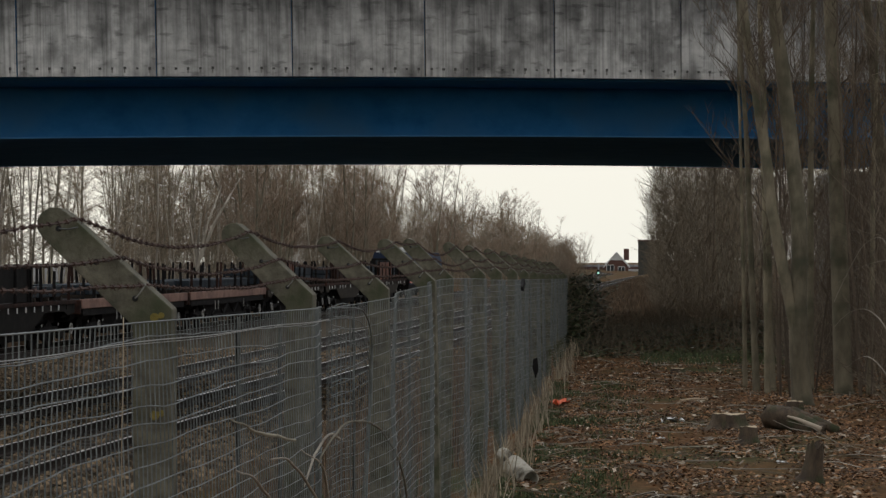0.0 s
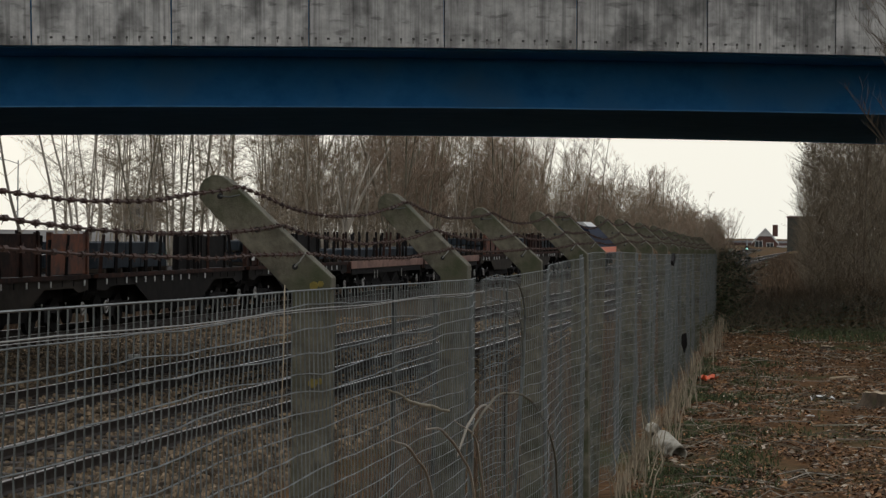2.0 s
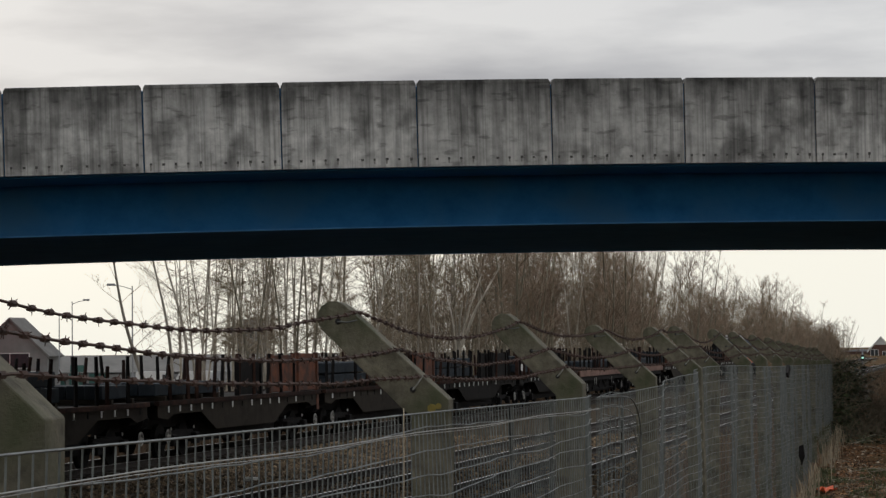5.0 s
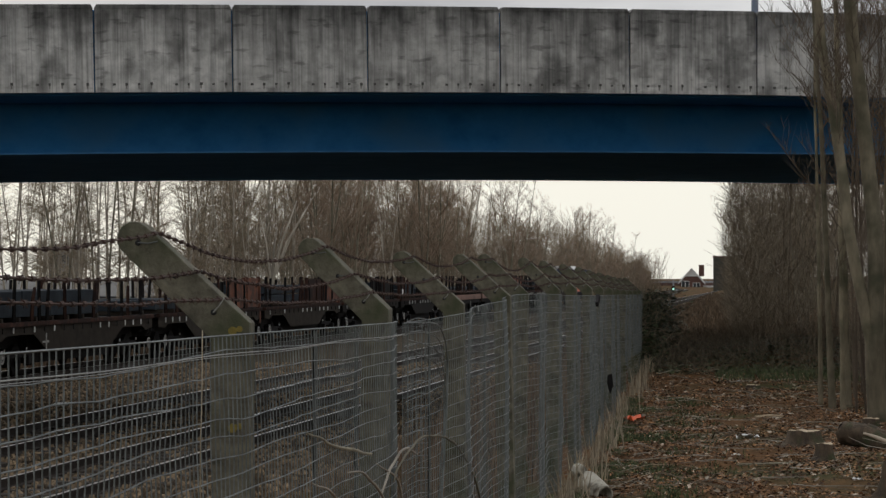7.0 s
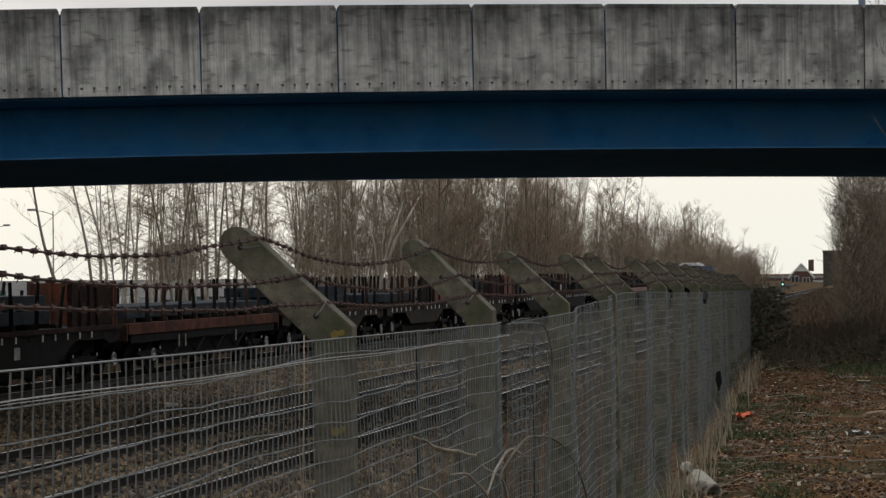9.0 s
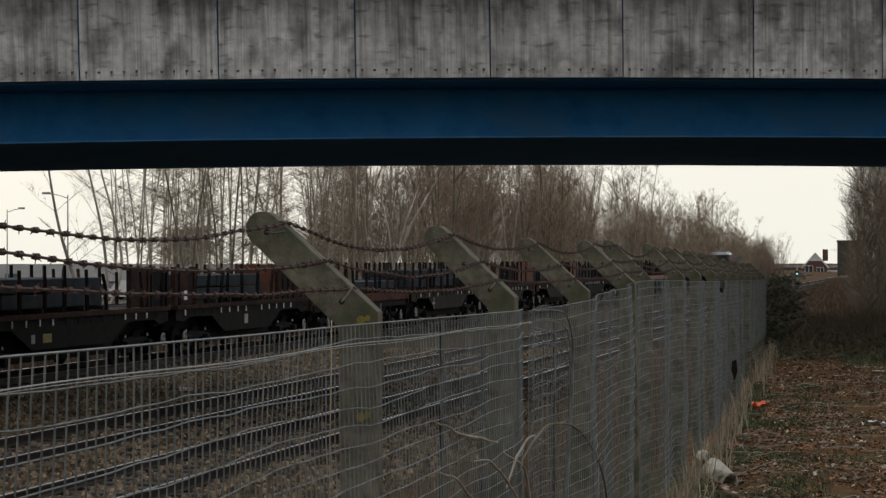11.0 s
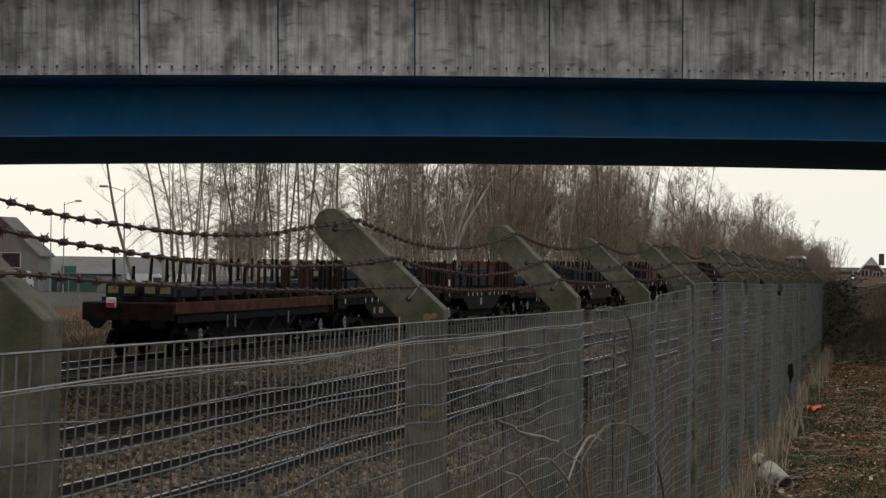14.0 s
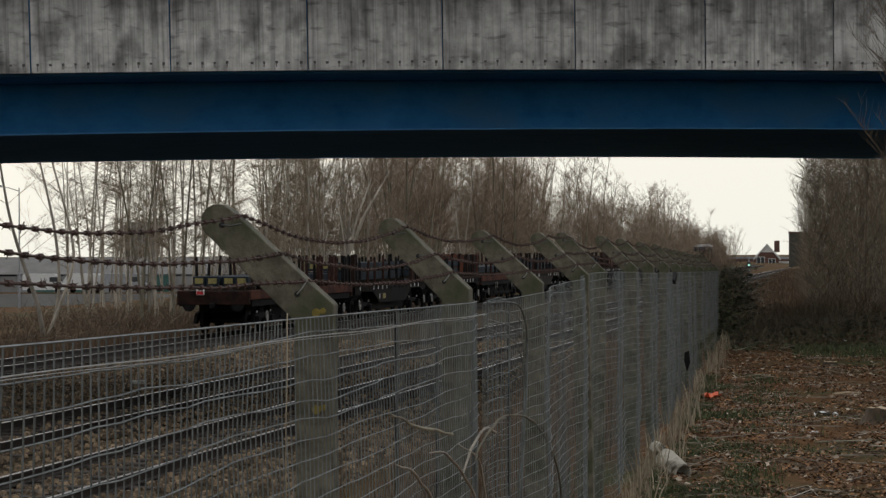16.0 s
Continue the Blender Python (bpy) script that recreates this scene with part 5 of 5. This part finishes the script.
def far_wood(rr):
    y = 240 + 230 * rr.random()
    b = -0.046 + 0.024 * smooth(280, 420, y)
    d = rr.random() ** 1.3
    x = b * y - 22 * d
    top = (9.8 - 4.2 * smooth(290, 440, y) - 1.6 * smooth(420, 480, y)) * (0.82 + 0.3 * noise.noise((x * 0.28, y * 0.07, 2))) * (0.55 + 0.45 * smooth(0.0, 0.12, d))
    return x, y, ground_z(x, y) + top * rr.random() ** 0.75


twig_cloud("distant_wood", "soft brown mass of bare trees far along the railway", "wood", 38000, far_wood, [M_TWIGRED, M_TWIG, M_BRAMBLE], (0.4, 1.3), 0.012, up=0.6, seed=31)


def thicket_heart(rr):
    x, y = -1.0, 1.0
    while not -0.212 < x / y < -0.07:
        y = 110 + 150 * rr.random()
        x = track_x(-26, y) - 16 * rr.random()
    top = (1.5 + 0.068 * y if y < 130 else 10.3) * (0.75 + 0.5 * noise.noise((x * 0.22, y * 0.06, 7)))
    return x, y, ground_z(x, y) + top * rr.random() ** 0.9


twig_cloud("thicket_brush", "dense upright brushwood filling the trackside thicket", "undergrowth", 30000, thicket_heart, [M_TWIG, M_TWIGDARK, M_BRAMBLE], (0.3, 1.1), 0.0075, up=0.35, seed=33)

# pale leaning birch at the edge of the thicket
pb = thing("birch", "pale forked birch leaning at the thicket edge", "tree", "bare trees beyond the railway", at=pose(-21.5, 119, ground_z(-21.5, 119)))
for (dx, dz, r) in ((0.25, 5.2, 0.085), (1.25, 6.6, 0.07), (1.7, 6.2, 0.06), (2.2, 7.0, 0.05), (-0.6, 5.8, 0.05)):
    part("stem", Shape().tube([(0, 0, -0.1), (0.12, 0, 2.4), (0.12 + dx * 0.45, 0.1, 2.4 + dz * 0.35), (0.12 + dx, 0.2, dz)], [r * 1.2, r, r * 0.7, r * 0.25], 6), M_BIRCH, pb, smooth=True)

for (x, y, lines) in ((-23.4, 75.5, (((0, -0.1, 0.09), (-0.25, 1.2, 0.075), (-0.75, 2.6, 0.06), (-1.25, 4.4, 0.045), (-1.75, 7.5, 0.015)),
                                     ((0.05, 0.1, 0.07), (0.55, 1.3, 0.06), (0.95, 2.6, 0.052), (0.75, 4.0, 0.042), (0.2, 6.0, 0.03), (-0.2, 8.5, 0.012)))),
                      (-24.6, 80.0, (((0, -0.1, 0.07), (0.3, 1.5, 0.06), (0.15, 3.5, 0.05), (-0.4, 6.0, 0.03), (-0.9, 8.5, 0.012)),))):
    t = thing("birch", "pale leaning birch with forked stems by the yard", "tree", "bare trees beyond the railway", at=pose(x, y, ground_z(x, y)))
    crown, rr = Shape(), random.Random(int(y))
    for line in lines:
        pts, rad = flowing([(dx, 0, z) for dx, z, _ in line]), [p.y for p in flowing([(0, r, z) for _, z, r in line])]
        part("stem", Shape().tube(pts, rad, 7), M_BIRCH, t, smooth=True)
        for _ in range(14):
            k = rr.randrange(len(pts) // 2, len(pts) - 1)
            a = rr.random() * math.tau
            grow(crown, rr, pts[k], (math.cos(a), math.sin(a), 0.8), rr.uniform(0.8, 2.0), 0.012, 1, 0, 0.5, (0, 6, 4), 5, 0.1)
    part("crown", crown, M_TWIG, t)

# bramble canes arching over the path side of the mesh, rooted in the bank
M_CANE = material("bleached_cane", (0.22, 0.19, 0.15), (0.42, 0.38, 0.31), 6.0, 0.85, bump=0.1)
for m, pts in ((M_BARK, ((8.75, 1.05), (8.89, 1.10), (9.43, 1.14), (10.15, 1.12), (10.99, 1.02), (11.81, 0.81), (12.27, 0.54), (12.6, 0.15))),
               (M_CANE, ((8.6, 1.0), (8.75, 1.05), (8.89, 1.095), (9.3, 1.13), (9.7, 1.07))),
               (M_BARK, ((7.0, 1.33), (7.4, 1.28), (7.77, 1.23), (8.36, 1.17))),
               (M_CANE, ((7.6, 1.17), (7.83, 1.15), (8.18, 1.09), (8.51, 1.01), (8.76, 0.9), (9.0, 0.6), (9.15, 0.2))),
               (M_CANE, ((6.9, 1.2), (7.16, 1.16), (7.39, 1.1), (7.63, 1.01), (7.9, 0.75), (8.1, 0.3))),
               (M_CANE, ((8.51, 1.13), (8.97, 1.05), (9.24, 0.93), (9.5, 0.65), (9.65, 0.2)))):
    last = pts[-1][0]
    line = [(-1.15 if len(pts) < 6 else -1.12, y, z) for y, z in pts]
    if pts[-1][1] < 0.5:
        line.append((-1.1, last + 0.1, ground_z(-1.1, last + 0.1) - 0.03))
    line = [p + 0.012 * Vector((noise.noise(p * 3), 0, noise.noise(p * 4 + Vector((5, 0, 0))))) for p in flowing(line)]
    solo("bramble_cane", Shape().tube(line, [0.0025 + 0.003 * min(1, i / 8) for i in range(len(line))], 5), m,
         "arching dead bramble cane caught against the mesh", "bramble", "bramble canes", smooth=True)


stalk = [(-1.12, 5.38, ground_z(-1.12, 5.38) - 0.02), (-1.125, 5.4, 0.7), (-1.135, 5.41, 1.33), (-1.14, 5.45, 1.5), (-1.145, 5.48, 1.67)]
solo("dry_stalk", Shape().tube(flowing(stalk), 0.0014, 5), M_DRY, "thin straw-coloured dead stalk standing against the mesh", "weed", smooth=True)
for k, (y, arc) in enumerate(((27.0, ((3.1, 0.0), (3.02, 1.1), (2.84, 1.95), (2.62, 1.95), (2.42, 1.6), (2.28, 1.3))), (26.5, ((3.3, 0.0), (3.15, 1.2), (2.9, 1.72), (2.55, 1.7), (2.28, 1.5))),
                              (25.6, ((2.9, 0.0), (2.72, 0.5), (2.5, 0.75), (2.3, 0.65))), (26.2, ((3.0, 0.0), (2.8, 0.9), (2.6, 1.2), (2.4, 1.22), (2.22, 1.05))))):
    line = [(x, y + 0.12 * j, ground_z(x, y) - 0.02 if z == 0 else z) for j, (x, z) in enumerate(arc)]
    line = [p + 0.02 * noise.noise_vector(p * 3) for p in flowing(line)]
    solo("bramble_cane", Shape().tube(line, [0.009 - 0.006 * j / len(line) for j in range(len(line))], 5), M_CANE, "pale dead cane arching out of the path-side thicket", "bramble", "bramble canes", smooth=True)


# ---- loose things on the path ----
def stump(x, y, r, h, label, lean=0.0, cut=True):
    """A sawn or broken stump with fluted bark that spreads into its roots."""
    t = thing("tree_stump", label, "stump", "cut stumps", at=pose(x, y, ground_z(x, y), lean, lean, 20))
    s, n = Shape(), 28
    for z, k, rough in ((-0.1, 2.3, 0.6), (0.0, 1.75, 0.55), (h * 0.25, 1.25, 0.35), (h * 0.6, 1.05, 0.25), (h * 0.9, 1.0, 0.2), (h, 0.95, 0.2)):
        for i in range(n):
            a = i * math.tau / n
            q = r * k * (1 + rough * noise.noise((1.7 * math.cos(a), 1.7 * math.sin(a), r * 9)) + 0.12 * noise.noise((6 * math.cos(a), 6 * math.sin(a), z * 4 + r * 20)))
            s.v.append((q * math.cos(a), q * math.sin(a), z + (0.02 if cut else 0.09) * noise.noise((2.5 * math.cos(a), 2.5 * math.sin(a), r * 30)) * (z > h * 0.8)))
    s.f.extend((j * n + i, j * n + (i + 1) % n, (j + 1) * n + (i + 1) % n, (j + 1) * n + i) for j in range(5) for i in range(n))
    s.m.extend([0] * (5 * n))
    part("bark", s, M_STUMPBARK, t, smooth=True)
    c = Shape()
    top = s.v[-n:]
    c.v = [(v[0] * 0.985, v[1] * 0.985, v[2] + 0.003) for v in top] + [(0, 0, sum(v[2] for v in top) / n - (0.0 if cut else 0.05))]
    c.f, c.m = [(i, (i + 1) % n, n) for i in range(n)], [0] * n
    part("cut_face", c, M_CUT if cut else M_STUMPBARK, t, "pale sawn face" if cut else "dark rotten top")


M_STUMPBARK = material("mossy_stump_bark", (0.035, 0.024, 0.015), (0.12, 0.085, 0.052), 14.0, 0.95, bump=1.0, stretch=(1, 1, 0.35), spots=(0.045, 0.05, 0.02), spot_scale=6.0)
stump(1.02, 25.3, 0.17, 0.16, "freshly cut tree stump with a pale sawn top")
stump(1.13, 23.3, 0.085, 0.17, "small cut stump beside the larger one")
stump(1.42, 19.3, 0.07, 0.3, "short leaning broken stump with dark bark", 6, False)
stump(0.75, 38.0, 0.11, 0.08, "low pale sawn stump on the path")
stump(1.95, 29.0, 0.1, 0.12, "low sawn stump by the thicket")
lg = thing("cut_log", "split rotten log lying by the stump", "log", at=pose(1.6, 24.7, ground_z(1.6, 24.7) + 0.07, 0, 0, -12))
for name, mat, pts, rad, word in (("bark", M_STUMPBARK, ((-0.24, 0.1, 0.1), (-0.05, 0.02, 0.07), (0.16, -0.04, 0.0), (0.36, -0.1, -0.05)), (0.125, 0.12, 0.1, 0.07), ""),
                                  ("split_half", M_PALE, ((0.0, -0.11, 0.1), (0.14, -0.13, 0.06), (0.34, -0.16, -0.02)), (0.012, 0.02, 0.03), "pale split wood"),
                                  ("side_limb", M_STUMPBARK, ((0.0, 0.06, 0.13), (0.22, 0.02, 0.06), (0.5, -0.06, -0.03)), (0.06, 0.055, 0.04), "barked side limb")):
    limb = Shape().tube(flowing(pts, 4), [p.y for p in flowing([(0, r, i) for i, r in enumerate(rad)], 4)], 16)
    limb.v = [tuple(Vector(v) + 0.28 * rad[0] * noise.noise_vector(Vector((v[0] * 5, v[1] * 16, v[2] * 16)))) for v in limb.v]
    part(name, limb, mat, lg, word, smooth=True)
part("hollow_end", Shape().disc((-0.243, 0.101, 0.1), (1, -0.4, -0.15), 0.095, 0.008, 14), M_UNDER, lg, "dark hollow end")
solo("branch", Shape().tube([(0, 0, 0.02), (0.2, 0.1, 0.04), (0.34, 0.3, 0.02), (0.36, 0.6, 0.01)], [0.02, 0.018, 0.014, 0.008], 6), M_CUT, "pale barkless branch on the path", "branch", at=pose(0.62, 30.2, ground_z(0.7, 30.3)))
solo("long_branch", Shape().tube([(0, 0, 0.02), (0.5, 0.06, 0.035), (1.1, -0.03, 0.03)], [0.012, 0.01, 0.006], 5), M_BARK, "thin branch lying by the stumps", "branch", at=pose(0.3, 23.0, ground_z(0.5, 23.0)))
pp = thing("broken_pipe", "broken pale pipe lying in the grass by the fence", "pipe", at=pose(-0.86, 19.4, ground_z(-0.86, 19.4) + 0.08, 0, 12, -67))
ring = Shape()
n = 14
for x, r in ((-0.2, 0.085), (0.02, 0.08), (0.2, 0.072), (0.2, 0.058), (-0.2, 0.07)):
    ring.v.extend((x + (0.05 * noise.noise((i * 1.3, 2, 2)) if x < 0 else 0), r * math.cos(i * math.tau / n), r * math.sin(i * math.tau / n)) for i in range(n))
ring.f.extend((j * n + i, j * n + (i + 1) % n, ((j + 1) % 5) * n + (i + 1) % n, ((j + 1) % 5) * n + i) for j in range(5) for i in range(n))
ring.m.extend([0] * (5 * n))
M_CREAM = material("dirty_cream", (0.33, 0.3, 0.23), (0.62, 0.58, 0.48), 9, 0.8, spots=(0.09, 0.075, 0.05), spot_scale=9)
part("pipe_body", ring, M_CREAM, pp, smooth=True)
part("shard", Shape().box(-0.42, -0.05, -0.05, -0.26, 0.05, 0.1, bevel=0.03, turn=Matrix.Rotation(0.5, 4, "X")), M_CREAM, pp, "broken pipe shard")


def crumpled(x, y, r, mat, label, name, seed):
    rr = random.Random(seed)
    s = Shape()
    n = 5
    g = [[(r * (i / (n - 1) * 2 - 1) * rr.uniform(0.75, 1.1), r * 0.7 * (j / (n - 1) * 2 - 1) * rr.uniform(0.75, 1.1), r * rr.uniform(0.05, 0.7)) for i in range(n)] for j in range(n)]
    for j in range(n - 1):
        for i in range(n - 1):
            s.face([g[j][i], g[j][i + 1], g[j + 1][i + 1]])
            s.face([g[j][i], g[j + 1][i + 1], g[j + 1][i]])
    solo(name, s, mat, label, "litter", "scraps of litter", at=pose(x, y, ground_z(x, y) + 0.005, 0, 0, rr.uniform(0, 360)))


crumpled(-0.86, 29.6, 0.13, M_ORANGE, "crumpled orange wrapper by the fence", "wrapper", 1)
crumpled(0.46, 26.4, 0.12, M_WHITE, "crumpled white paper on the path", "paper", 2)
for i, (x, y) in enumerate(((-0.55, 41.0), (0.1, 37.5), (0.55, 40.5), (-0.3, 45.5), (0.2, 52.5), (1.2, 47.0), (0.15, 33.0), (-0.1, 28.5), (0.3, 24.0), (1.1, 31.5), (1.3, 21.0))):
    crumpled(x, y, 0.045, M_WHITE if i % 3 else M_CREAM, "small pale scrap of litter on the ground", "scrap", 5 + i)
solo("plastic_scrap", Shape().box(-0.16, -0.05, 0, 0.16, 0.05, 0.09, bevel=0.02), M_WHITE, "white plastic piece on the ballast between the tracks", "litter", at=pose(-14.95, 55.5, ground_z(-14.95, 55.5) + 0.03, 0, 0, 20))
# rag on the mesh and strips caught in the fence
solo("dark_rag", Shape().prism([(-0.02, 0.0), (0.03, 0.02), (0.045, -0.12), (0.01, -0.22), (-0.025, -0.1)], -0.05, 0.06), M_UNDER, "dark rag caught on the mesh", "rag", at=pose(FENCE_X + 0.13, 28.3, 0.62))
solo("dark_strip", Shape().prism([(-0.01, 0.0), (0.02, 0.0), (0.03, -0.05), (0.0, -0.04)], -0.25, 0.2), M_UNDER, "dark strip caught near the mesh top", "rag", at=pose(FENCE_X + 0.12, 25.2, 1.55, 10, 0, 0))


# ---- distance ----
def gable_house(name, label, w, d, eave, ridge, wall, roof, at, windows=()):
    t = thing(name, label, "building", at=at)
    part("wall", Shape().prism([(-w / 2, 0), (w / 2, 0), (w / 2, eave), (0, ridge), (-w / 2, eave)], 0, d), wall, t)
    for sgn in (-1, 1):
        part("roof", Shape().prism([(0, ridge + 0.02), (0, ridge + 0.2), (sgn * (w / 2 + 0.4), eave - 0.1), (sgn * (w / 2 + 0.4), eave - 0.28)], -0.35, d + 0.3), roof, t)
        part("bargeboard", Shape().prism([(0, ridge + 0.2), (0, ridge - 0.12), (sgn * (w / 2 + 0.4), eave - 0.62), (sgn * (w / 2 + 0.4), eave - 0.1)], -0.42, -0.36), M_WHITE if wall is M_BRICK else M_ROOF, t)
    for (x0, z0, x1, z1) in windows:
        wd = part("window", Shape().box(x0, -0.1, z0, x1, 0.0, z1), M_WHITE, t, "white window frame")
        part("pane", Shape().box(x0 + 0.1, -0.12, z0 + 0.1, (x0 + x1) / 2 - 0.05, -0.1, z1 - 0.1).box((x0 + x1) / 2 + 0.05, -0.12, z0 + 0.1, x1 - 0.1, -0.1, z1 - 0.1), M_GLASS, wd)
    return t


h = gable_house("house", "brick house with white gable boards and white bay windows", 5.2, 9, 3.4, 6.3, M_BRICK, M_TILE, pose(-2.9, 548, -3.4), ((-2.3, 1.2, -0.5, 3.6), (0.3, 1.0, 1.9, 3.2)))
part("gable_panel", Shape().prism([(-1.5, 4.6), (1.5, 4.6), (0, 6.2)], -0.08, -0.01), M_WHITE, h, "white boarded gable")
part("chimney", Shape().box(1.6, 3, 4.6, 2.8, 4.2, 7.2), M_BRICK, h)
lw = thing("low_building", "long low dark building with a pale fascia beside the house", "building", at=pose(-3, 559, -2.4))
part("wall", Shape().box(-13, 0, 0, 8, 8, 2.3), M_TILE, lw)
part("fascia", Shape().box(-13.1, -0.15, 2.1, 8.1, 8.1, 2.5), M_GREY, lw)
part("porch", Shape().box(2.6, -3, 0.2, 5.4, -0.2, 1.5), M_WHITE, lw)
bb = thing("brick_block", "plain dark building block beside the far trees", "building", at=pose(3.1, 420, -2))
part("wall", Shape().box(-1.6, 0, 0, 3.4, 6, 6.6), material("dark_render", (0.045, 0.044, 0.036), (0.08, 0.076, 0.06), 0.8, 0.9), bb)
part("parapet", Shape().box(-1.7, -0.1, 6.6, 3.5, 6.1, 6.85), M_TILE, bb)
sg = thing("railway_signal", "railway signal showing a green light", "signal", at=pose(-2.55, 200, ground_z(-2.55, 200)))
part("mast", Shape().tube([(0, 0, 0), (0, 0, 2.6)], 0.06, 8), M_GREY, sg)
hd = part("signal_head", Shape().box(-0.13, -0.12, 1.65, 0.13, 0.12, 2.1, bevel=0.04), M_UNDER, sg)
gl = bpy.data.materials.new("green_signal_light")
gl.use_nodes = True
gl.node_tree.nodes["Principled BSDF"].inputs["Emission Color"].default_value = (0.35, 1.0, 0.75, 1)
gl.node_tree.nodes["Principled BSDF"].inputs["Emission Strength"].default_value = 0.8
part("lens", Shape().disc((0, -0.14, 1.85), (0, 1, 0), 0.09, 0.03, 12), gl, hd, "lit green lens")

# works buildings beyond the railway
ls = thing("long_shed", "long low grey works shed with green doors", "building", at=pose(-112, 300, -3.6))
part("wall", Shape().box(0, 0, 0, 62, 16, 2.6), M_SHED, ls)
part("roof", Shape().prism([(0, 2.5), (8, 4.7), (16, 2.5), (16, 2.3), (0, 2.3)], -63, 0.6, turn=Matrix.Rotation(math.pi / 2, 4, "Z") @ Matrix.Diagonal((1, 1, 1, 1))), M_ROOF, ls)
for i, x in enumerate((4.5, 7.2, 9.9, 15.5, 18.0, 22.5, 27, 33, 39, 46)):
    d = part("door", Shape().box(x, -0.12, 0.05, x + 2.3, -0.02, 2.4), M_DOORGREEN if i not in (3, 6) else M_GREY, ls, "dark green door" if i not in (3, 6) else "pale grey door")
    for xf in (x - 0.1, x + 2.3):
        part("door_frame", Shape().box(xf, -0.15, 0, xf + 0.1, -0.01, 2.5), M_SHED, d)
gh = gable_house("works_hall", "tall grey gabled works hall with large windows", 9.8, 5, 4.7, 9.3, M_SHED, M_ROOF, pose(-110.2, 293, -3.4), ((-2.6, 3.0, 2.6, 5.0), (-2.6, 0.4, 2.6, 2.4)))
tw = thing("tower_block", "grey tower block, paled as by haze, behind the bare trees", "building", at=pose(-108.5, 400, -4))
# distance haze is put into the wall's colour by using the pale concrete
part("wall", Shape().box(-1.4, 0, 0, 2.2, 8, 10.9), M_CONC_PLAIN, tw)
for i in range(3):
    for j in range(2):
        w = part("window", Shape().box(-1.2 + 1.8 * j, -0.08, 2 + 2.8 * i, 0.2 + 1.8 * j, -0.01, 3.4 + 2.8 * i), M_SHED, tw)
        part("pane", Shape().box(-1.1 + 1.8 * j, -0.1, 2.1 + 2.8 * i, 0.1 + 1.8 * j, -0.08, 3.3 + 2.8 * i), M_GLASS, w)
rc = thing("red_gantry", "tall red painted steel gantry leg with a pale side", "gantry", at=pose(-111.05, 286, -3.5))
part("leg", Shape().box(-1.6, 0, 0, 1.35, 1.5, 24, bevel=0.05), M_RED, rc)
part("pale_face", Shape().box(-5.0, 0.2, 0, -1.7, 1.2, 24), M_GREY, rc, "pale grey cladding")
for (x, y, z, hgt, arm, sgn) in ((-64.2, 200, -3.0, 10.3, 1.9, -1), (-87, 250, -3.0, 10.1, 1.6, 1), (-92, 260, -3, 9.0, 0, 1), (-110, 285, -3, 11, 0, 1)):
    t = thing("street_lamp", "tall slim grey lamp column by the works yard", "street lamp", "yard lamp columns", at=pose(x, y, z))
    part("column", Shape().tube([(0, 0, 0), (0, 0, 3), (0, 0, hgt)], [0.12, 0.08, 0.05], 8), M_GREY, t)
    if arm:
        part("bracket", Shape().tube([(0, 0, hgt - 0.3), (sgn * arm * 0.5, 0, hgt), (sgn * arm, 0, hgt + 0.1)], 0.04, 6), M_GREY, t)
        part("lantern", Shape().box(sgn * arm - 0.35, -0.15, hgt + 0.04, sgn * arm + 0.35, 0.15, hgt + 0.24, bevel=0.04), M_GREY, t)
yw = thing("yard_wall", "grey concrete yard wall beyond the tracks", "wall", at=pose(-92, 205, -3.2))
for i in range(22):
    part("wall_panel", Shape().box(2.4 * i, 0, 0, 2.4 * i + 2.35, 0.12, 1.35), M_SHED, yw)


def van(x, y, z, mat, turn, label):
    t = thing("van", label, "van", "parked vans", at=pose(x, y, z, 0, 0, turn))
    part("body", Shape().prism([(-2.6, 0.4), (2.6, 0.4), (2.6, 1.1), (2.3, 1.25), (1.6, 2.2), (1.3, 2.4), (-2.5, 2.4), (-2.6, 2.2)], -1.0, 1.0), mat, t)
    part("windscreen", Shape().prism([(1.7, 2.1), (2.28, 1.3), (2.3, 1.3), (1.74, 2.14)], -0.85, 0.85), M_GLASS, t)
    part("side_window", Shape().box(0.7, -1.012, 1.4, 1.7, -1.002, 2.0), M_GLASS, t)
    for wx in (-1.7, 1.7):
        w = part("wheel", Shape().disc((wx, -0.92, 0.36), (0, 1, 0), 0.36, 0.24, 16).disc((wx, 0.92, 0.36), (0, 1, 0), 0.36, 0.24, 16), M_UNDER, t)


van(-90.5, 292, -3.3, M_WHITE, 12, "white panel van parked in the works yard")
van(-86.0, 293, -3.3, M_WHITE, 170, "white panel van parked by the shed")
van(-106, 288, -3.1, M_WHITE, 90, "white van parked near the works hall")
van(-80.0, 292, -3.3, M_GREY, 5, "grey van parked in the works yard")
sn = thing("yard_sign", "small green and white yard sign on a post", "sign", at=pose(-93.3, 270, -3.2))
part("post", Shape().tube([(0, 0, 0), (0, 0, 3.4)], 0.05, 6), M_GREY, sn)
part("panel", Shape().box(-0.9, -0.05, 2.5, 0.9, 0.05, 3.3), M_DOORGREEN, sn, "green sign panel")


def motions():
    for ob, a, b in WAGONS:
        mid = (a + b) / 2
        rows = []
        for t in (0.0, 4.0, 8.0, 12.0, 16.0):
            y = mid + along_track(t)
            rows.append((t, pose(track_x(TRACKS[2], y), y, RAIL_Z + 0.004, 0, 0, -math.degrees(math.atan(LEAN)))))
        walk(ob, rows)


motions()
